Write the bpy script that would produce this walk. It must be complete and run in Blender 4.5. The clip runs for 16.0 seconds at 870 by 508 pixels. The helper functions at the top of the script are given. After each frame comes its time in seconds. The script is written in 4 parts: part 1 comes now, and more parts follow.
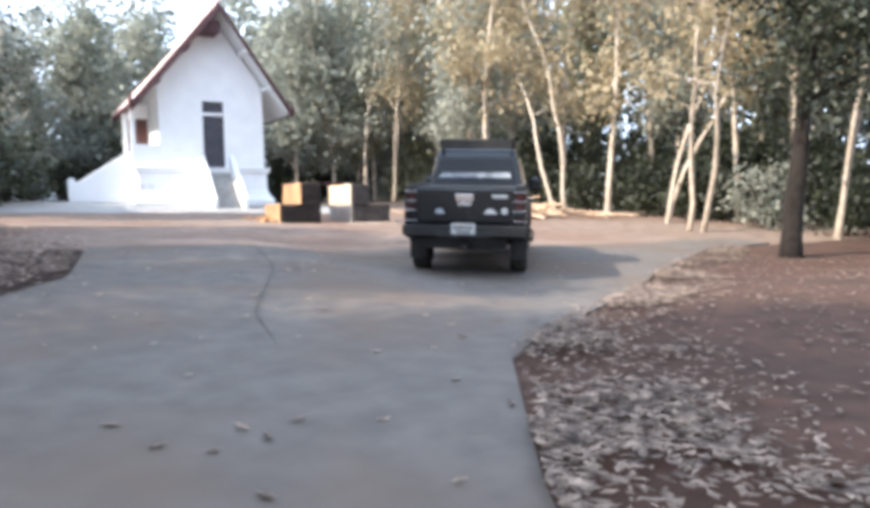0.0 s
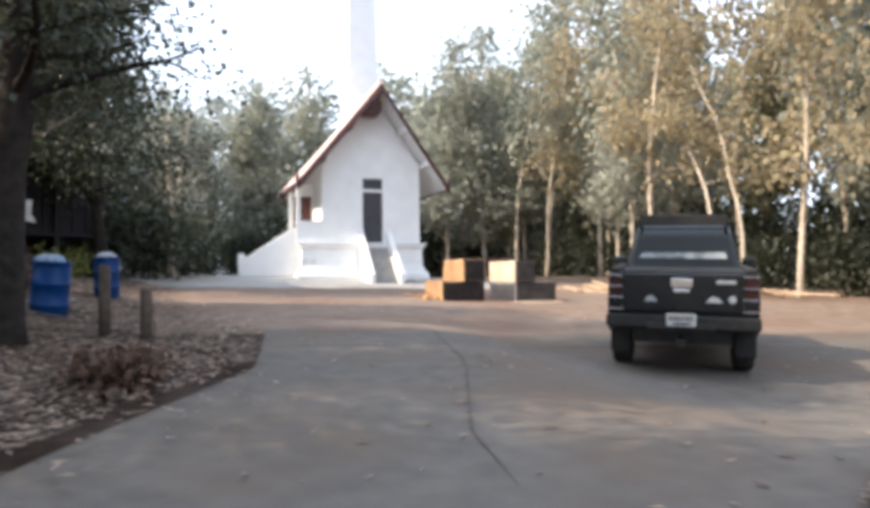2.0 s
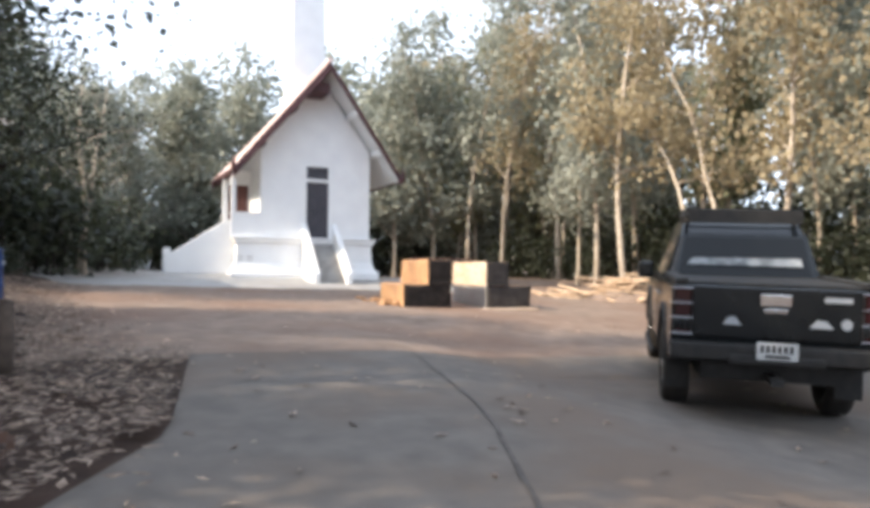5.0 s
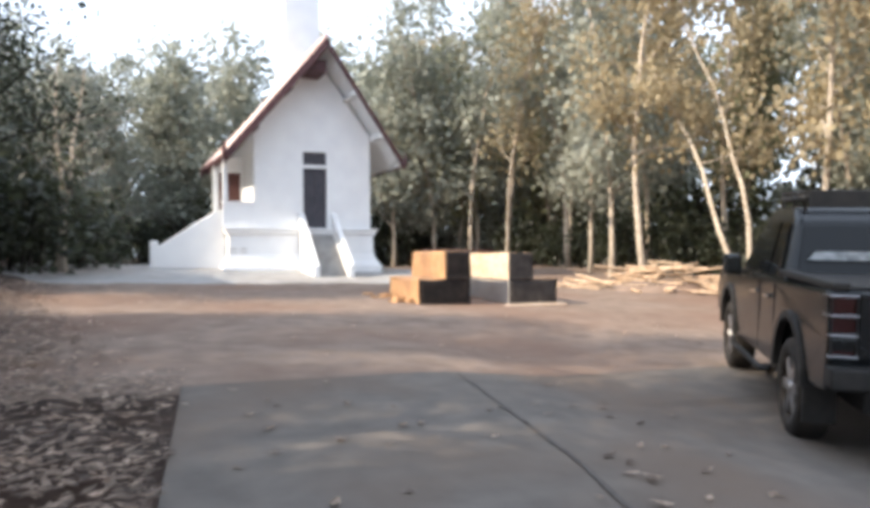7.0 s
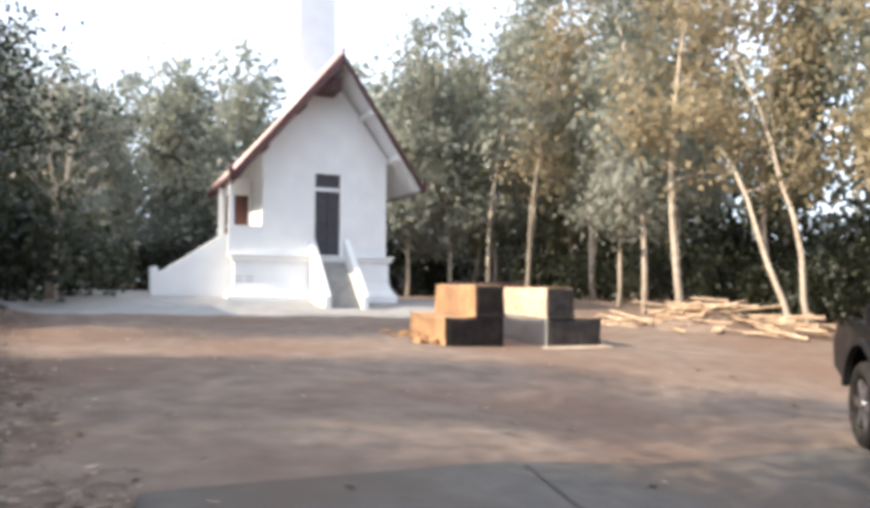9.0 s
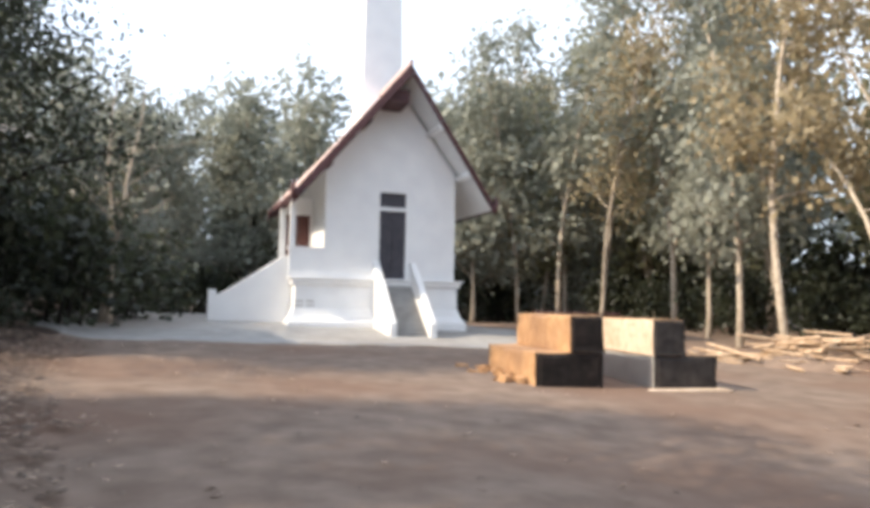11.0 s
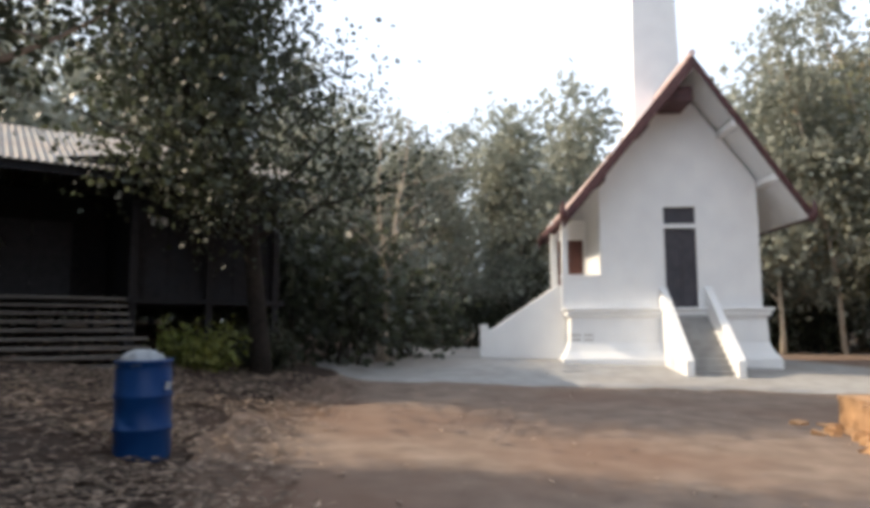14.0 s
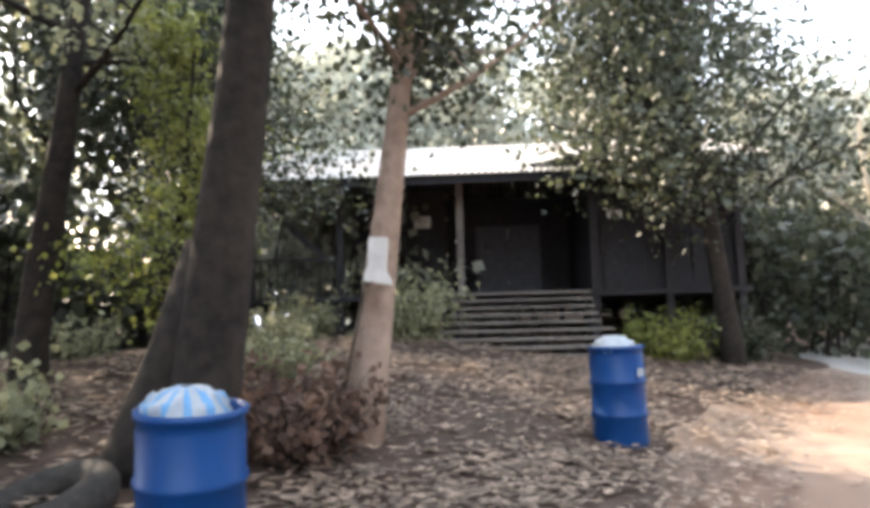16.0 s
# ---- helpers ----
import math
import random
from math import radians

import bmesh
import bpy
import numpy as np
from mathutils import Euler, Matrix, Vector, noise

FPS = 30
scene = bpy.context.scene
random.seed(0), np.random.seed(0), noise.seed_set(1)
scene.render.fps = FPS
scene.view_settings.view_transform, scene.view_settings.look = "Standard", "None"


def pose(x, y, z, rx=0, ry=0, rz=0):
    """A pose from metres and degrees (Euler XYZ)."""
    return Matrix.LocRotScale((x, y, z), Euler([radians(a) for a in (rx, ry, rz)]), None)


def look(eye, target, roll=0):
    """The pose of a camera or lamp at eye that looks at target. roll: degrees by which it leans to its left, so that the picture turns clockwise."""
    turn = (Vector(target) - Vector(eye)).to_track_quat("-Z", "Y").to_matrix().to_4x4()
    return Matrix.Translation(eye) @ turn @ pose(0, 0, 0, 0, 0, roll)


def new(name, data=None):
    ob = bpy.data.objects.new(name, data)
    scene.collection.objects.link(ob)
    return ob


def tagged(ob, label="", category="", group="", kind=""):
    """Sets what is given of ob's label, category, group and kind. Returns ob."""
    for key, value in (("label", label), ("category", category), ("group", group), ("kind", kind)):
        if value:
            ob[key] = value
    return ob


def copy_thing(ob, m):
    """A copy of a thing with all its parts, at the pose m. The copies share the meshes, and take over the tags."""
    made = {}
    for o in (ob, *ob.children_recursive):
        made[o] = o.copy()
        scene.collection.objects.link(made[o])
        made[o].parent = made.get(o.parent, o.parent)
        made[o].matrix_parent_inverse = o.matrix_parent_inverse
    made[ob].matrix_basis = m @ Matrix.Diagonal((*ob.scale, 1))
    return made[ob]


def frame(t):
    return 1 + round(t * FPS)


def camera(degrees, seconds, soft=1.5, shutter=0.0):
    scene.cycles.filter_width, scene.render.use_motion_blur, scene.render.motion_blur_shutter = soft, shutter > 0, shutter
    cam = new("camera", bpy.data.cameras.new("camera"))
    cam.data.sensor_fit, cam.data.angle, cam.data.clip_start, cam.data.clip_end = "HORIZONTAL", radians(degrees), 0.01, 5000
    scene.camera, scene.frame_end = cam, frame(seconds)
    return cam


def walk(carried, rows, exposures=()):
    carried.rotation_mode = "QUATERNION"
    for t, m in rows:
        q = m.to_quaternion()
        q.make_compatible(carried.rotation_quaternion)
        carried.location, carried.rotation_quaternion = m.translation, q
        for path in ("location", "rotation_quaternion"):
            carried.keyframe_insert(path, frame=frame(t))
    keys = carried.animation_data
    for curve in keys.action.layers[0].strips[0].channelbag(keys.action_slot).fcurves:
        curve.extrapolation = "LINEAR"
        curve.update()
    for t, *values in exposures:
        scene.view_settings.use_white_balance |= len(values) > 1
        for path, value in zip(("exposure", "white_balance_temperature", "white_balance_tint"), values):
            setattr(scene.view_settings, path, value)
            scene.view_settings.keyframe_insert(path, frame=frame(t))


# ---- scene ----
cam = camera(64.8, 16.0, soft=4.5)
METRES, EYE, TILT, LEAN, TURN = 13.0, 1.5, -1.2, 0.0, -30.4
ROWS = [
    (0.0, 0.0, 0.0, 0.0, -0.05, -3.42, 0.84),
    (0.5, -0.0194, 0.0161, 0.005, 5.04, -4.0, -0.78),
    (1.0, -0.0426, 0.0362, 0.0089, 6.26, -1.5, 1.49),
    (1.5, -0.0603, 0.0633, 0.0123, 12.75, 0.4, 1.77),
    (2.0, -0.0721, 0.0849, 0.017, 11.45, 2.65, 0.36),
    (2.5, -0.0852, 0.1128, 0.0197, 8.71, 2.29, 1.03),
    (3.0, -0.0965, 0.1458, 0.0222, 10.53, 2.63, 0.29),
    (3.5, -0.1122, 0.1822, 0.0219, 8.19, 2.46, -0.64),
    (6.0, -0.198, 0.351, 0.0352, 5.13, 2.23, 0.23),
    (6.5, -0.2139, 0.3835, 0.0391, 4.73, 0.65, 0.76),
    (7.0, -0.2273, 0.4203, 0.0443, 5.33, 1.32, 0.4),
    (7.5, -0.2424, 0.4556, 0.0476, 2.59, -0.18, 0.56),
    (8.0, -0.2528, 0.4927, 0.0507, 3.22, 1.71, -0.57),
    (10.5, -0.3183, 0.6686, 0.0705, 9.96, 4.59, 0.07),
    (11.0, -0.3342, 0.7, 0.0692, 10.62, 5.48, -1.22),
    (11.5, -0.344, 0.7304, 0.0741, 12.14, 4.73, 0.16),
    (12.0, -0.3504, 0.7628, 0.0778, 14.36, 5.85, -0.92),
    (12.5, -0.3625, 0.793, 0.0818, 12.82, 6.94, -0.71),
    (13.0, -0.3691, 0.8147, 0.083, 18.21, 5.8, 0.67),
    (13.5, -0.3826, 0.8407, 0.0859, 25.17, 5.52, -0.84),
    (14.0, -0.4, 0.8589, 0.0906, 33.33, 7.35, -0.51),
    (14.5, -0.4151, 0.868, 0.0888, 47.68, 6.36, -0.2),
    (15.0, -0.4206, 0.8708, 0.087, 61.75, 6.8, -0.63),
    (15.5, -0.4242, 0.8715, 0.0854, 67.59, 6.93, 0.01),
    (16.0, -0.427, 0.873, 0.0843, 70.33, 6.7, 0.24),
]
# the phone's own exposure and white balance drift
EXPOSURES = [(0.0, 1.15, 5300, 10), (0.5, 1.1, 5350, 10), (1.0, 1.0, 5500, 10), (1.5, 0.9, 5650, 10), (2.0, 0.75, 5750, 10), (2.5, 0.7, 5750, 10), (3.5, 0.7, 5750, 10),
             (7.0, 0.75, 5700, 10), (8.0, 0.8, 5700, 10), (10.5, 0.5, 5800, 10), (12.5, 0.34, 5800, 10), (14.0, 0.2, 6000, 10), (14.5, 0.25, 6100, 10), (15.0, 0.8, 6200, 10), (15.5, 1.4, 6150, 10), (16.0, 2.0, 6050, 10)]
walk(cam, [(t, pose(0, 0, EYE, TILT, LEAN, TURN) @ pose(METRES * x, METRES * y, METRES * z, 90 + pitch, roll, yaw)) for t, x, y, z, yaw, pitch, roll in ROWS],
     exposures=EXPOSURES)

# ---- world and sun ----
SUN_AZ, SUN_EL = 272.0, 37.0      # compass bearing from +y, clockwise
world = bpy.data.worlds.new("sky")
scene.world = world
world.use_nodes = True
wn = world.node_tree.nodes
sky = wn.new("ShaderNodeTexSky")
sky.sky_type = 'NISHITA'
sky.sun_disc = False
sky.sun_elevation, sky.sun_rotation = radians(SUN_EL), radians(SUN_AZ)
sky.dust_density, sky.air_density = 6.0, 1.5
wn["Background"].inputs["Strength"].default_value = 0.15
haze = wn.new("ShaderNodeMix")       # smoke haze whitens the whole sky
haze.data_type = 'RGBA'
haze.inputs["Factor"].default_value = 0.7
haze.inputs["B"].default_value = (9.0, 9.4, 10.0, 1.0)
world.node_tree.links.new(sky.outputs[0], haze.inputs["A"])
world.node_tree.links.new(haze.outputs["Result"], wn["Background"].inputs["Color"])
sun = new("sun", bpy.data.lights.new("sun", "SUN"))
sun.data.energy, sun.data.angle, sun.data.color = 5.0, radians(0.6), (1.0, 0.79, 0.54)
sa, se = radians(SUN_AZ), radians(SUN_EL)
sun.matrix_basis = look((0, 0, 0), (-math.sin(sa) * math.cos(se), -math.cos(sa) * math.cos(se), -math.sin(se)))


# ---- materials ----
def lin(c):
    return tuple(c) + (1.0,)


def surface(name, a, b, rough=0.85, scale=6.0, bump=0.3, stain=None, stain_amount=0.5, metal=0.0, random_tint=0.0, spec=0.3, leafy=False):
    """A worn surface: two colours mixed by fine grain, and a third in large stains."""
    m = bpy.data.materials.new(name)
    m.use_nodes = True
    t, n = m.node_tree, m.node_tree.nodes
    p = n["Principled BSDF"]
    p.inputs["Roughness"].default_value = rough
    p.inputs["Metallic"].default_value = metal
    p.inputs["Specular IOR Level"].default_value = spec
    geo = n.new("ShaderNodeTexCoord")
    fine = n.new("ShaderNodeTexNoise")
    fine.inputs["Scale"].default_value, fine.inputs["Detail"].default_value = scale, 8.0
    t.links.new(geo.outputs["Object"], fine.inputs["Vector"])
    ramp = n.new("ShaderNodeValToRGB")
    ramp.color_ramp.elements[0].position, ramp.color_ramp.elements[1].position = 0.32, 0.68
    ramp.color_ramp.elements[0].color, ramp.color_ramp.elements[1].color = lin(a), lin(b)
    t.links.new(fine.outputs["Fac"], ramp.inputs["Fac"])
    out = ramp.outputs["Color"]
    if stain:
        big = n.new("ShaderNodeTexNoise")
        big.inputs["Scale"].default_value, big.inputs["Detail"].default_value = scale * 0.12, 5.0
        t.links.new(geo.outputs["Object"], big.inputs["Vector"])
        cut = n.new("ShaderNodeMapRange")
        cut.inputs["From Min"].default_value, cut.inputs["From Max"].default_value = 0.45, 0.65
        cut.inputs["To Max"].default_value = stain_amount
        t.links.new(big.outputs["Fac"], cut.inputs["Value"])
        mix = n.new("ShaderNodeMix")
        mix.data_type = 'RGBA'
        t.links.new(cut.outputs[0], mix.inputs["Factor"])
        t.links.new(out, mix.inputs["A"])
        mix.inputs["B"].default_value = lin(stain)
        out = mix.outputs["Result"]
    if random_tint:
        info = n.new("ShaderNodeNewGeometry" if leafy else "ShaderNodeObjectInfo")
        hsv = n.new("ShaderNodeHueSaturation")
        val = n.new("ShaderNodeMapRange")
        val.inputs["To Min"].default_value, val.inputs["To Max"].default_value = 1 - random_tint, 1 + random_tint
        t.links.new(info.outputs["Random Per Island" if leafy else "Random"], val.inputs["Value"])
        t.links.new(val.outputs[0], hsv.inputs["Value"])
        t.links.new(out, hsv.inputs["Color"])
        out = hsv.outputs["Color"]
    t.links.new(out, p.inputs["Base Color"])
    if leafy:
        tr = n.new("ShaderNodeBsdfTranslucent")
        t.links.new(out, tr.inputs["Color"])
        add = n.new("ShaderNodeAddShader")
        t.links.new(p.outputs[0], add.inputs[0])
        t.links.new(tr.outputs[0], add.inputs[1])
        t.links.new(add.outputs[0], n["Material Output"].inputs["Surface"])
    elif bump:
        bp = n.new("ShaderNodeBump")
        bp.inputs["Strength"].default_value, bp.inputs["Distance"].default_value = bump, 0.03
        t.links.new(fine.outputs["Fac"], bp.inputs["Height"])
        t.links.new(bp.outputs[0], p.inputs["Normal"])
    return m


def plain(name, colour, rough=0.5, metal=0.0):
    m = bpy.data.materials.new(name)
    m.use_nodes = True
    p = m.node_tree.nodes["Principled BSDF"]
    p.inputs["Base Color"].default_value = lin(colour)
    p.inputs["Roughness"].default_value, p.inputs["Metallic"].default_value = rough, metal
    return m


DIRT = surface("dirt", (0.150, 0.110, 0.084), (0.235, 0.178, 0.139), 0.95, 2.2, 0.5, (0.165, 0.102, 0.071), 0.75)
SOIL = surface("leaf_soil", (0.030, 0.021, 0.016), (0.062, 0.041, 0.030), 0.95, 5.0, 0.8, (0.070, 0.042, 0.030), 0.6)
CONCRETE = surface("road_concrete", (0.100, 0.088, 0.077), (0.138, 0.121, 0.105), 0.9, 3.5, 0.15, (0.120, 0.090, 0.068), 0.9)
SEAM = surface("tar_seam", (0.060, 0.052, 0.046), (0.105, 0.092, 0.080), 0.9, 8.0)
WHITEWASH = surface("whitewash", (0.79, 0.79, 0.79), (0.85, 0.85, 0.84), 0.85, 1.5, 0.08, (0.72, 0.72, 0.71), 0.5)
MAROON = surface("maroon_paint", (0.055, 0.026, 0.028), (0.10, 0.045, 0.045), 0.6, 8.0, 0.15)
ROOFTILE = surface("roof_tile", (0.60, 0.46, 0.44), (0.74, 0.61, 0.58), 0.75, 5.0, 0.2, (0.50, 0.36, 0.34), 0.5)
DARKDOOR = surface("dark_door", (0.045, 0.045, 0.055), (0.07, 0.065, 0.075), 0.5, 6.0, 0.1)
REDWOOD = surface("red_shutter", (0.080, 0.034, 0.028), (0.120, 0.052, 0.042), 0.6, 9.0, 0.2)
PYRE = surface("pyre_concrete", (0.38, 0.22, 0.11), (0.54, 0.34, 0.18), 0.9, 7.0, 0.7, (0.22, 0.13, 0.08), 0.7)
PALE_SUNLIT = surface("pale_sunlit_concrete", (0.50, 0.38, 0.27), (0.72, 0.60, 0.47), 0.9, 6.0, 0.7, (0.40, 0.27, 0.17), 0.6)
GREY_SOOT_SHADE = surface("washed_soot_shade", (0.026, 0.023, 0.022), (0.060, 0.053, 0.049), 0.95, 5.0, 0.6, (0.020, 0.017, 0.016), 0.7)
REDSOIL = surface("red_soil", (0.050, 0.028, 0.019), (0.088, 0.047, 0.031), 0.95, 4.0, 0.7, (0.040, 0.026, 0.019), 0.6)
SOOT_SHADE = surface("soot_shade_concrete", (0.012, 0.010, 0.009), (0.028, 0.022, 0.019), 0.95, 6.0, 0.6, (0.045, 0.032, 0.026), 0.4)
BARK = surface("bark", (0.010, 0.008, 0.007), (0.027, 0.021, 0.017), 0.95, 9.0, 0.9, (0.042, 0.033, 0.026), 0.4)
PALEBARK = surface("pale_bark", (0.36, 0.30, 0.23), (0.55, 0.48, 0.39), 0.9, 7.0, 0.5, (0.25, 0.20, 0.15), 0.5)
TANBARK = surface("tan_bark", (0.18, 0.125, 0.095), (0.28, 0.205, 0.16), 0.9, 7.0, 0.6, (0.34, 0.27, 0.22), 0.5)
LEAF_OLIVE = surface("leaf_olive", (0.100, 0.105, 0.062), (0.155, 0.155, 0.090), 0.6, 0.8, 0, random_tint=0.25, leafy=True)
LEAF_BROWN = surface("leaf_brown", (0.150, 0.124, 0.074), (0.208, 0.174, 0.108), 0.65, 0.6, 0, random_tint=0.25, leafy=True)
# dusty grey-green, lightened so the leaf colour carries the haze over distant trees
LEAF_HAZE_GREY = surface("leaf_haze_grey_green", (0.125, 0.133, 0.110), (0.195, 0.200, 0.165), 0.65, 0.6, 0, random_tint=0.25, leafy=True)
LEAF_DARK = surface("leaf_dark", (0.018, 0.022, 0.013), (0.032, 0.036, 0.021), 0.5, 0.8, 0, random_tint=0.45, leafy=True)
LEAF_LIME = surface("leaf_lime", (0.070, 0.086, 0.018), (0.130, 0.132, 0.036), 0.5, 0.8, 0, random_tint=0.4, leafy=True)
LITTER = surface("dry_leaf", (0.040, 0.027, 0.020), (0.235, 0.182, 0.14), 0.8, 9.0, 0, random_tint=0.5, leafy=True)
LEAF_DEAD = surface("dead_brown_leaf", (0.041, 0.025, 0.019), (0.077, 0.047, 0.033), 0.8, 1.3, 0, random_tint=0.5, leafy=True)
BLUE = surface("blue_plastic", (0.002, 0.031, 0.129), (0.003, 0.041, 0.163), 0.4, 3.0, 0.05, (0.014, 0.051, 0.129), 0.5, spec=0.25)
BAG = surface("plastic_bag", (0.216, 0.246, 0.282), (0.312, 0.330, 0.348), 0.35, 6.0, 0.3)
BAGBLUE = surface("bag_stripe", (0.070, 0.196, 0.385), (0.112, 0.252, 0.434), 0.35, 6.0, 0.2)
WOOD = surface("dark_house_wood", (0.018, 0.017, 0.019), (0.034, 0.031, 0.034), 0.8, 7.0, 0.3, (0.028, 0.033, 0.044), 0.6)
STEPWOOD = surface("grey_step_wood", (0.130, 0.117, 0.107), (0.195, 0.176, 0.156), 0.85, 8.0, 0.3, (0.077, 0.066, 0.061), 0.6)
ZINC = surface("zinc_sheet", (0.20, 0.19, 0.175), (0.33, 0.31, 0.29), 0.45, 5.0, 0.1, (0.32, 0.24, 0.19), 0.5, metal=0.3)
PAPER = surface("white_sign", (0.75, 0.76, 0.74), (0.82, 0.82, 0.80), 0.6, 5.0, 0.02)
GREYBOX = surface("grey_box", (0.42, 0.40, 0.38), (0.55, 0.53, 0.50), 0.6, 6.0, 0.1)
LOG = surface("cut_branch", (0.40, 0.28, 0.18), (0.62, 0.48, 0.34), 0.9, 6.0, 0.5, (0.25, 0.17, 0.11), 0.5)
CARPAINT = surface("black_car_paint", (0.005, 0.007, 0.009), (0.008, 0.010, 0.012), 0.20, 3.0, 0.0, (0.011, 0.012, 0.012), 0.5, spec=0.36)
TRIMBLACK = surface("black_plastic", (0.012, 0.012, 0.012), (0.022, 0.021, 0.020), 0.6, 12.0, 0.1)
TYRE = surface("rubber", (0.014, 0.013, 0.012), (0.035, 0.030, 0.026), 0.85, 9.0, 0.3)
CHROME = plain("chrome", (0.75, 0.75, 0.76), 0.12, 1.0)
ALLOY = plain("alloy", (0.35, 0.35, 0.36), 0.3, 0.9)
CARGLASS = plain("tinted_glass", (0.006, 0.007, 0.008), 0.06)
CARGLASS.node_tree.nodes["Principled BSDF"].inputs["Specular IOR Level"].default_value = 0.25
LENS_RED = plain("red_lens", (0.025, 0.006, 0.007), 0.12)
# grey of the sky mirrored in the truck's rear glass
STRIPGREY = surface("sky_reflection_strip", (0.10, 0.11, 0.12), (0.34, 0.36, 0.37), 0.5, 9.0, 0.0)
STICKER = plain("white_sticker", (0.30, 0.32, 0.34), 0.4)
PLATEWHITE = plain("plate_white", (0.40, 0.41, 0.41), 0.4)
POSTWOOD = surface("weathered_post", (0.050, 0.038, 0.030), (0.105, 0.080, 0.062), 0.9, 10.0, 0.6)


# ---- small mesh kit ----
class Geo:
    """Vertices and faces gathered for one mesh."""

    def __init__(self):
        self.v, self.f = [], []

    def add(self, verts, faces):
        k = len(self.v)
        self.v += [tuple(p) for p in verts]
        self.f += [tuple(i + k for i in q) for q in faces]
        return self

    def box(self, x0, y0, z0, x1, y1, z1):
        return self.add([(x0, y0, z0), (x1, y0, z0), (x1, y1, z0), (x0, y1, z0), (x0, y0, z1), (x1, y0, z1), (x1, y1, z1), (x0, y1, z1)],
                        [(3, 2, 1, 0), (4, 5, 6, 7), (0, 1, 5, 4), (1, 2, 6, 5), (2, 3, 7, 6), (3, 0, 4, 7)])

    def prism(self, outline, axis, a, b):
        """An outline of (u, v) drawn out along an axis from a to b."""
        def at(u, v, w):
            return {"x": (w, u, v), "y": (u, w, v), "z": (u, v, w)}[axis]
        n = len(outline)
        vs = [at(u, v, a) for u, v in outline] + [at(u, v, b) for u, v in outline]
        fs = [tuple(range(n))[::-1], tuple(range(n, 2 * n))] + [(i, (i + 1) % n, n + (i + 1) % n, n + i) for i in range(n)]
        return self.add(vs, fs)

    def tube(self, path, radii, n=8, cap=True):
        path = [Vector(p) for p in path]
        k = len(self.v)
        side = Vector((1, 0, 0))
        for i, p in enumerate(path):
            d = (path[min(i + 1, len(path) - 1)] - path[max(i - 1, 0)]).normalized()
            side = side - d * side.dot(d)
            if side.length < 1e-4:
                side = d.orthogonal()
            side.normalize()
            up = d.cross(side)
            for j in range(n):
                a = 2 * math.pi * j / n
                self.v.append(tuple(p + radii[i] * (math.cos(a) * side + math.sin(a) * up)))
        for i in range(len(path) - 1):
            for j in range(n):
                a, b = k + i * n + j, k + i * n + (j + 1) % n
                self.f.append((a, b, b + n, a + n))
        if cap:
            self.f.append(tuple(range(k, k + n))[::-1])
            self.f.append(tuple(range(k + (len(path) - 1) * n, k + len(path) * n)))
        return self

    def leaf(self, p, size, rng, droop=0.3, narrow=0.45):
        d = Vector((rng.uniform(-1, 1), rng.uniform(-1, 1), rng.uniform(-1, 0.6) - droop)).normalized()
        s = d.cross(Vector((rng.uniform(-1, 1), rng.uniform(-1, 1), rng.uniform(-1, 1)))).normalized() * size * narrow
        p = Vector(p)
        return self.add((p, p + d * size * 0.5 + s, p + d * size, p + d * size * 0.45 - s), [(0, 1, 2, 3)])

    def weld(self):
        """Joins corners that lie on one another."""
        seen, where, out = {}, [], []
        for p in self.v:
            key = tuple(round(c, 4) for c in p)
            if key not in seen:
                seen[key] = len(out)
                out.append(p)
            where.append(seen[key])
        done, faces = {}, []
        for q in self.f:
            q = tuple(where[i] for i in q)
            done.setdefault(frozenset(q), []).append(q)
        self.v, self.f = out, [qs[0] for qs in done.values() if len(qs) == 1]
        return self

    def mesh(self, name, material, smooth=False, bevel=0.0):
        me = bpy.data.meshes.new(name)
        me.from_pydata(self.v, [], self.f)
        if bevel:
            bm = bmesh.new()
            bm.from_mesh(me)
            bmesh.ops.remove_doubles(bm, verts=bm.verts, dist=1e-5)
            bmesh.ops.recalc_face_normals(bm, faces=bm.faces)
            sharp = [e for e in bm.edges if len(e.link_faces) == 2 and e.calc_face_angle(0) > 0.5]
            bmesh.ops.bevel(bm, geom=sharp, offset=bevel, segments=2, profile=0.6, affect='EDGES', clamp_overlap=True)
            bm.to_mesh(me)
            bm.free()
        if smooth:
            me.polygons.foreach_set("use_smooth", [True] * len(me.polygons))
        me.materials.append(material)
        me.update()
        return me


def part(name, geo, material, parent=None, label="", smooth=False, bevel=0.0):
    ob = new(name, geo.mesh(name, material, smooth, bevel))
    ob.parent = parent
    return tagged(ob, label)


def thing(name, m, label, category, group="", kind=""):
    ob = new(name)
    ob.matrix_basis = m
    return tagged(ob, label, category, group, kind)


# ---- ground ----
def ease(a, b, v):
    u = min(1.0, max(0.0, (v - a) / (b - a)))
    return u * u * (3 - 2 * u)


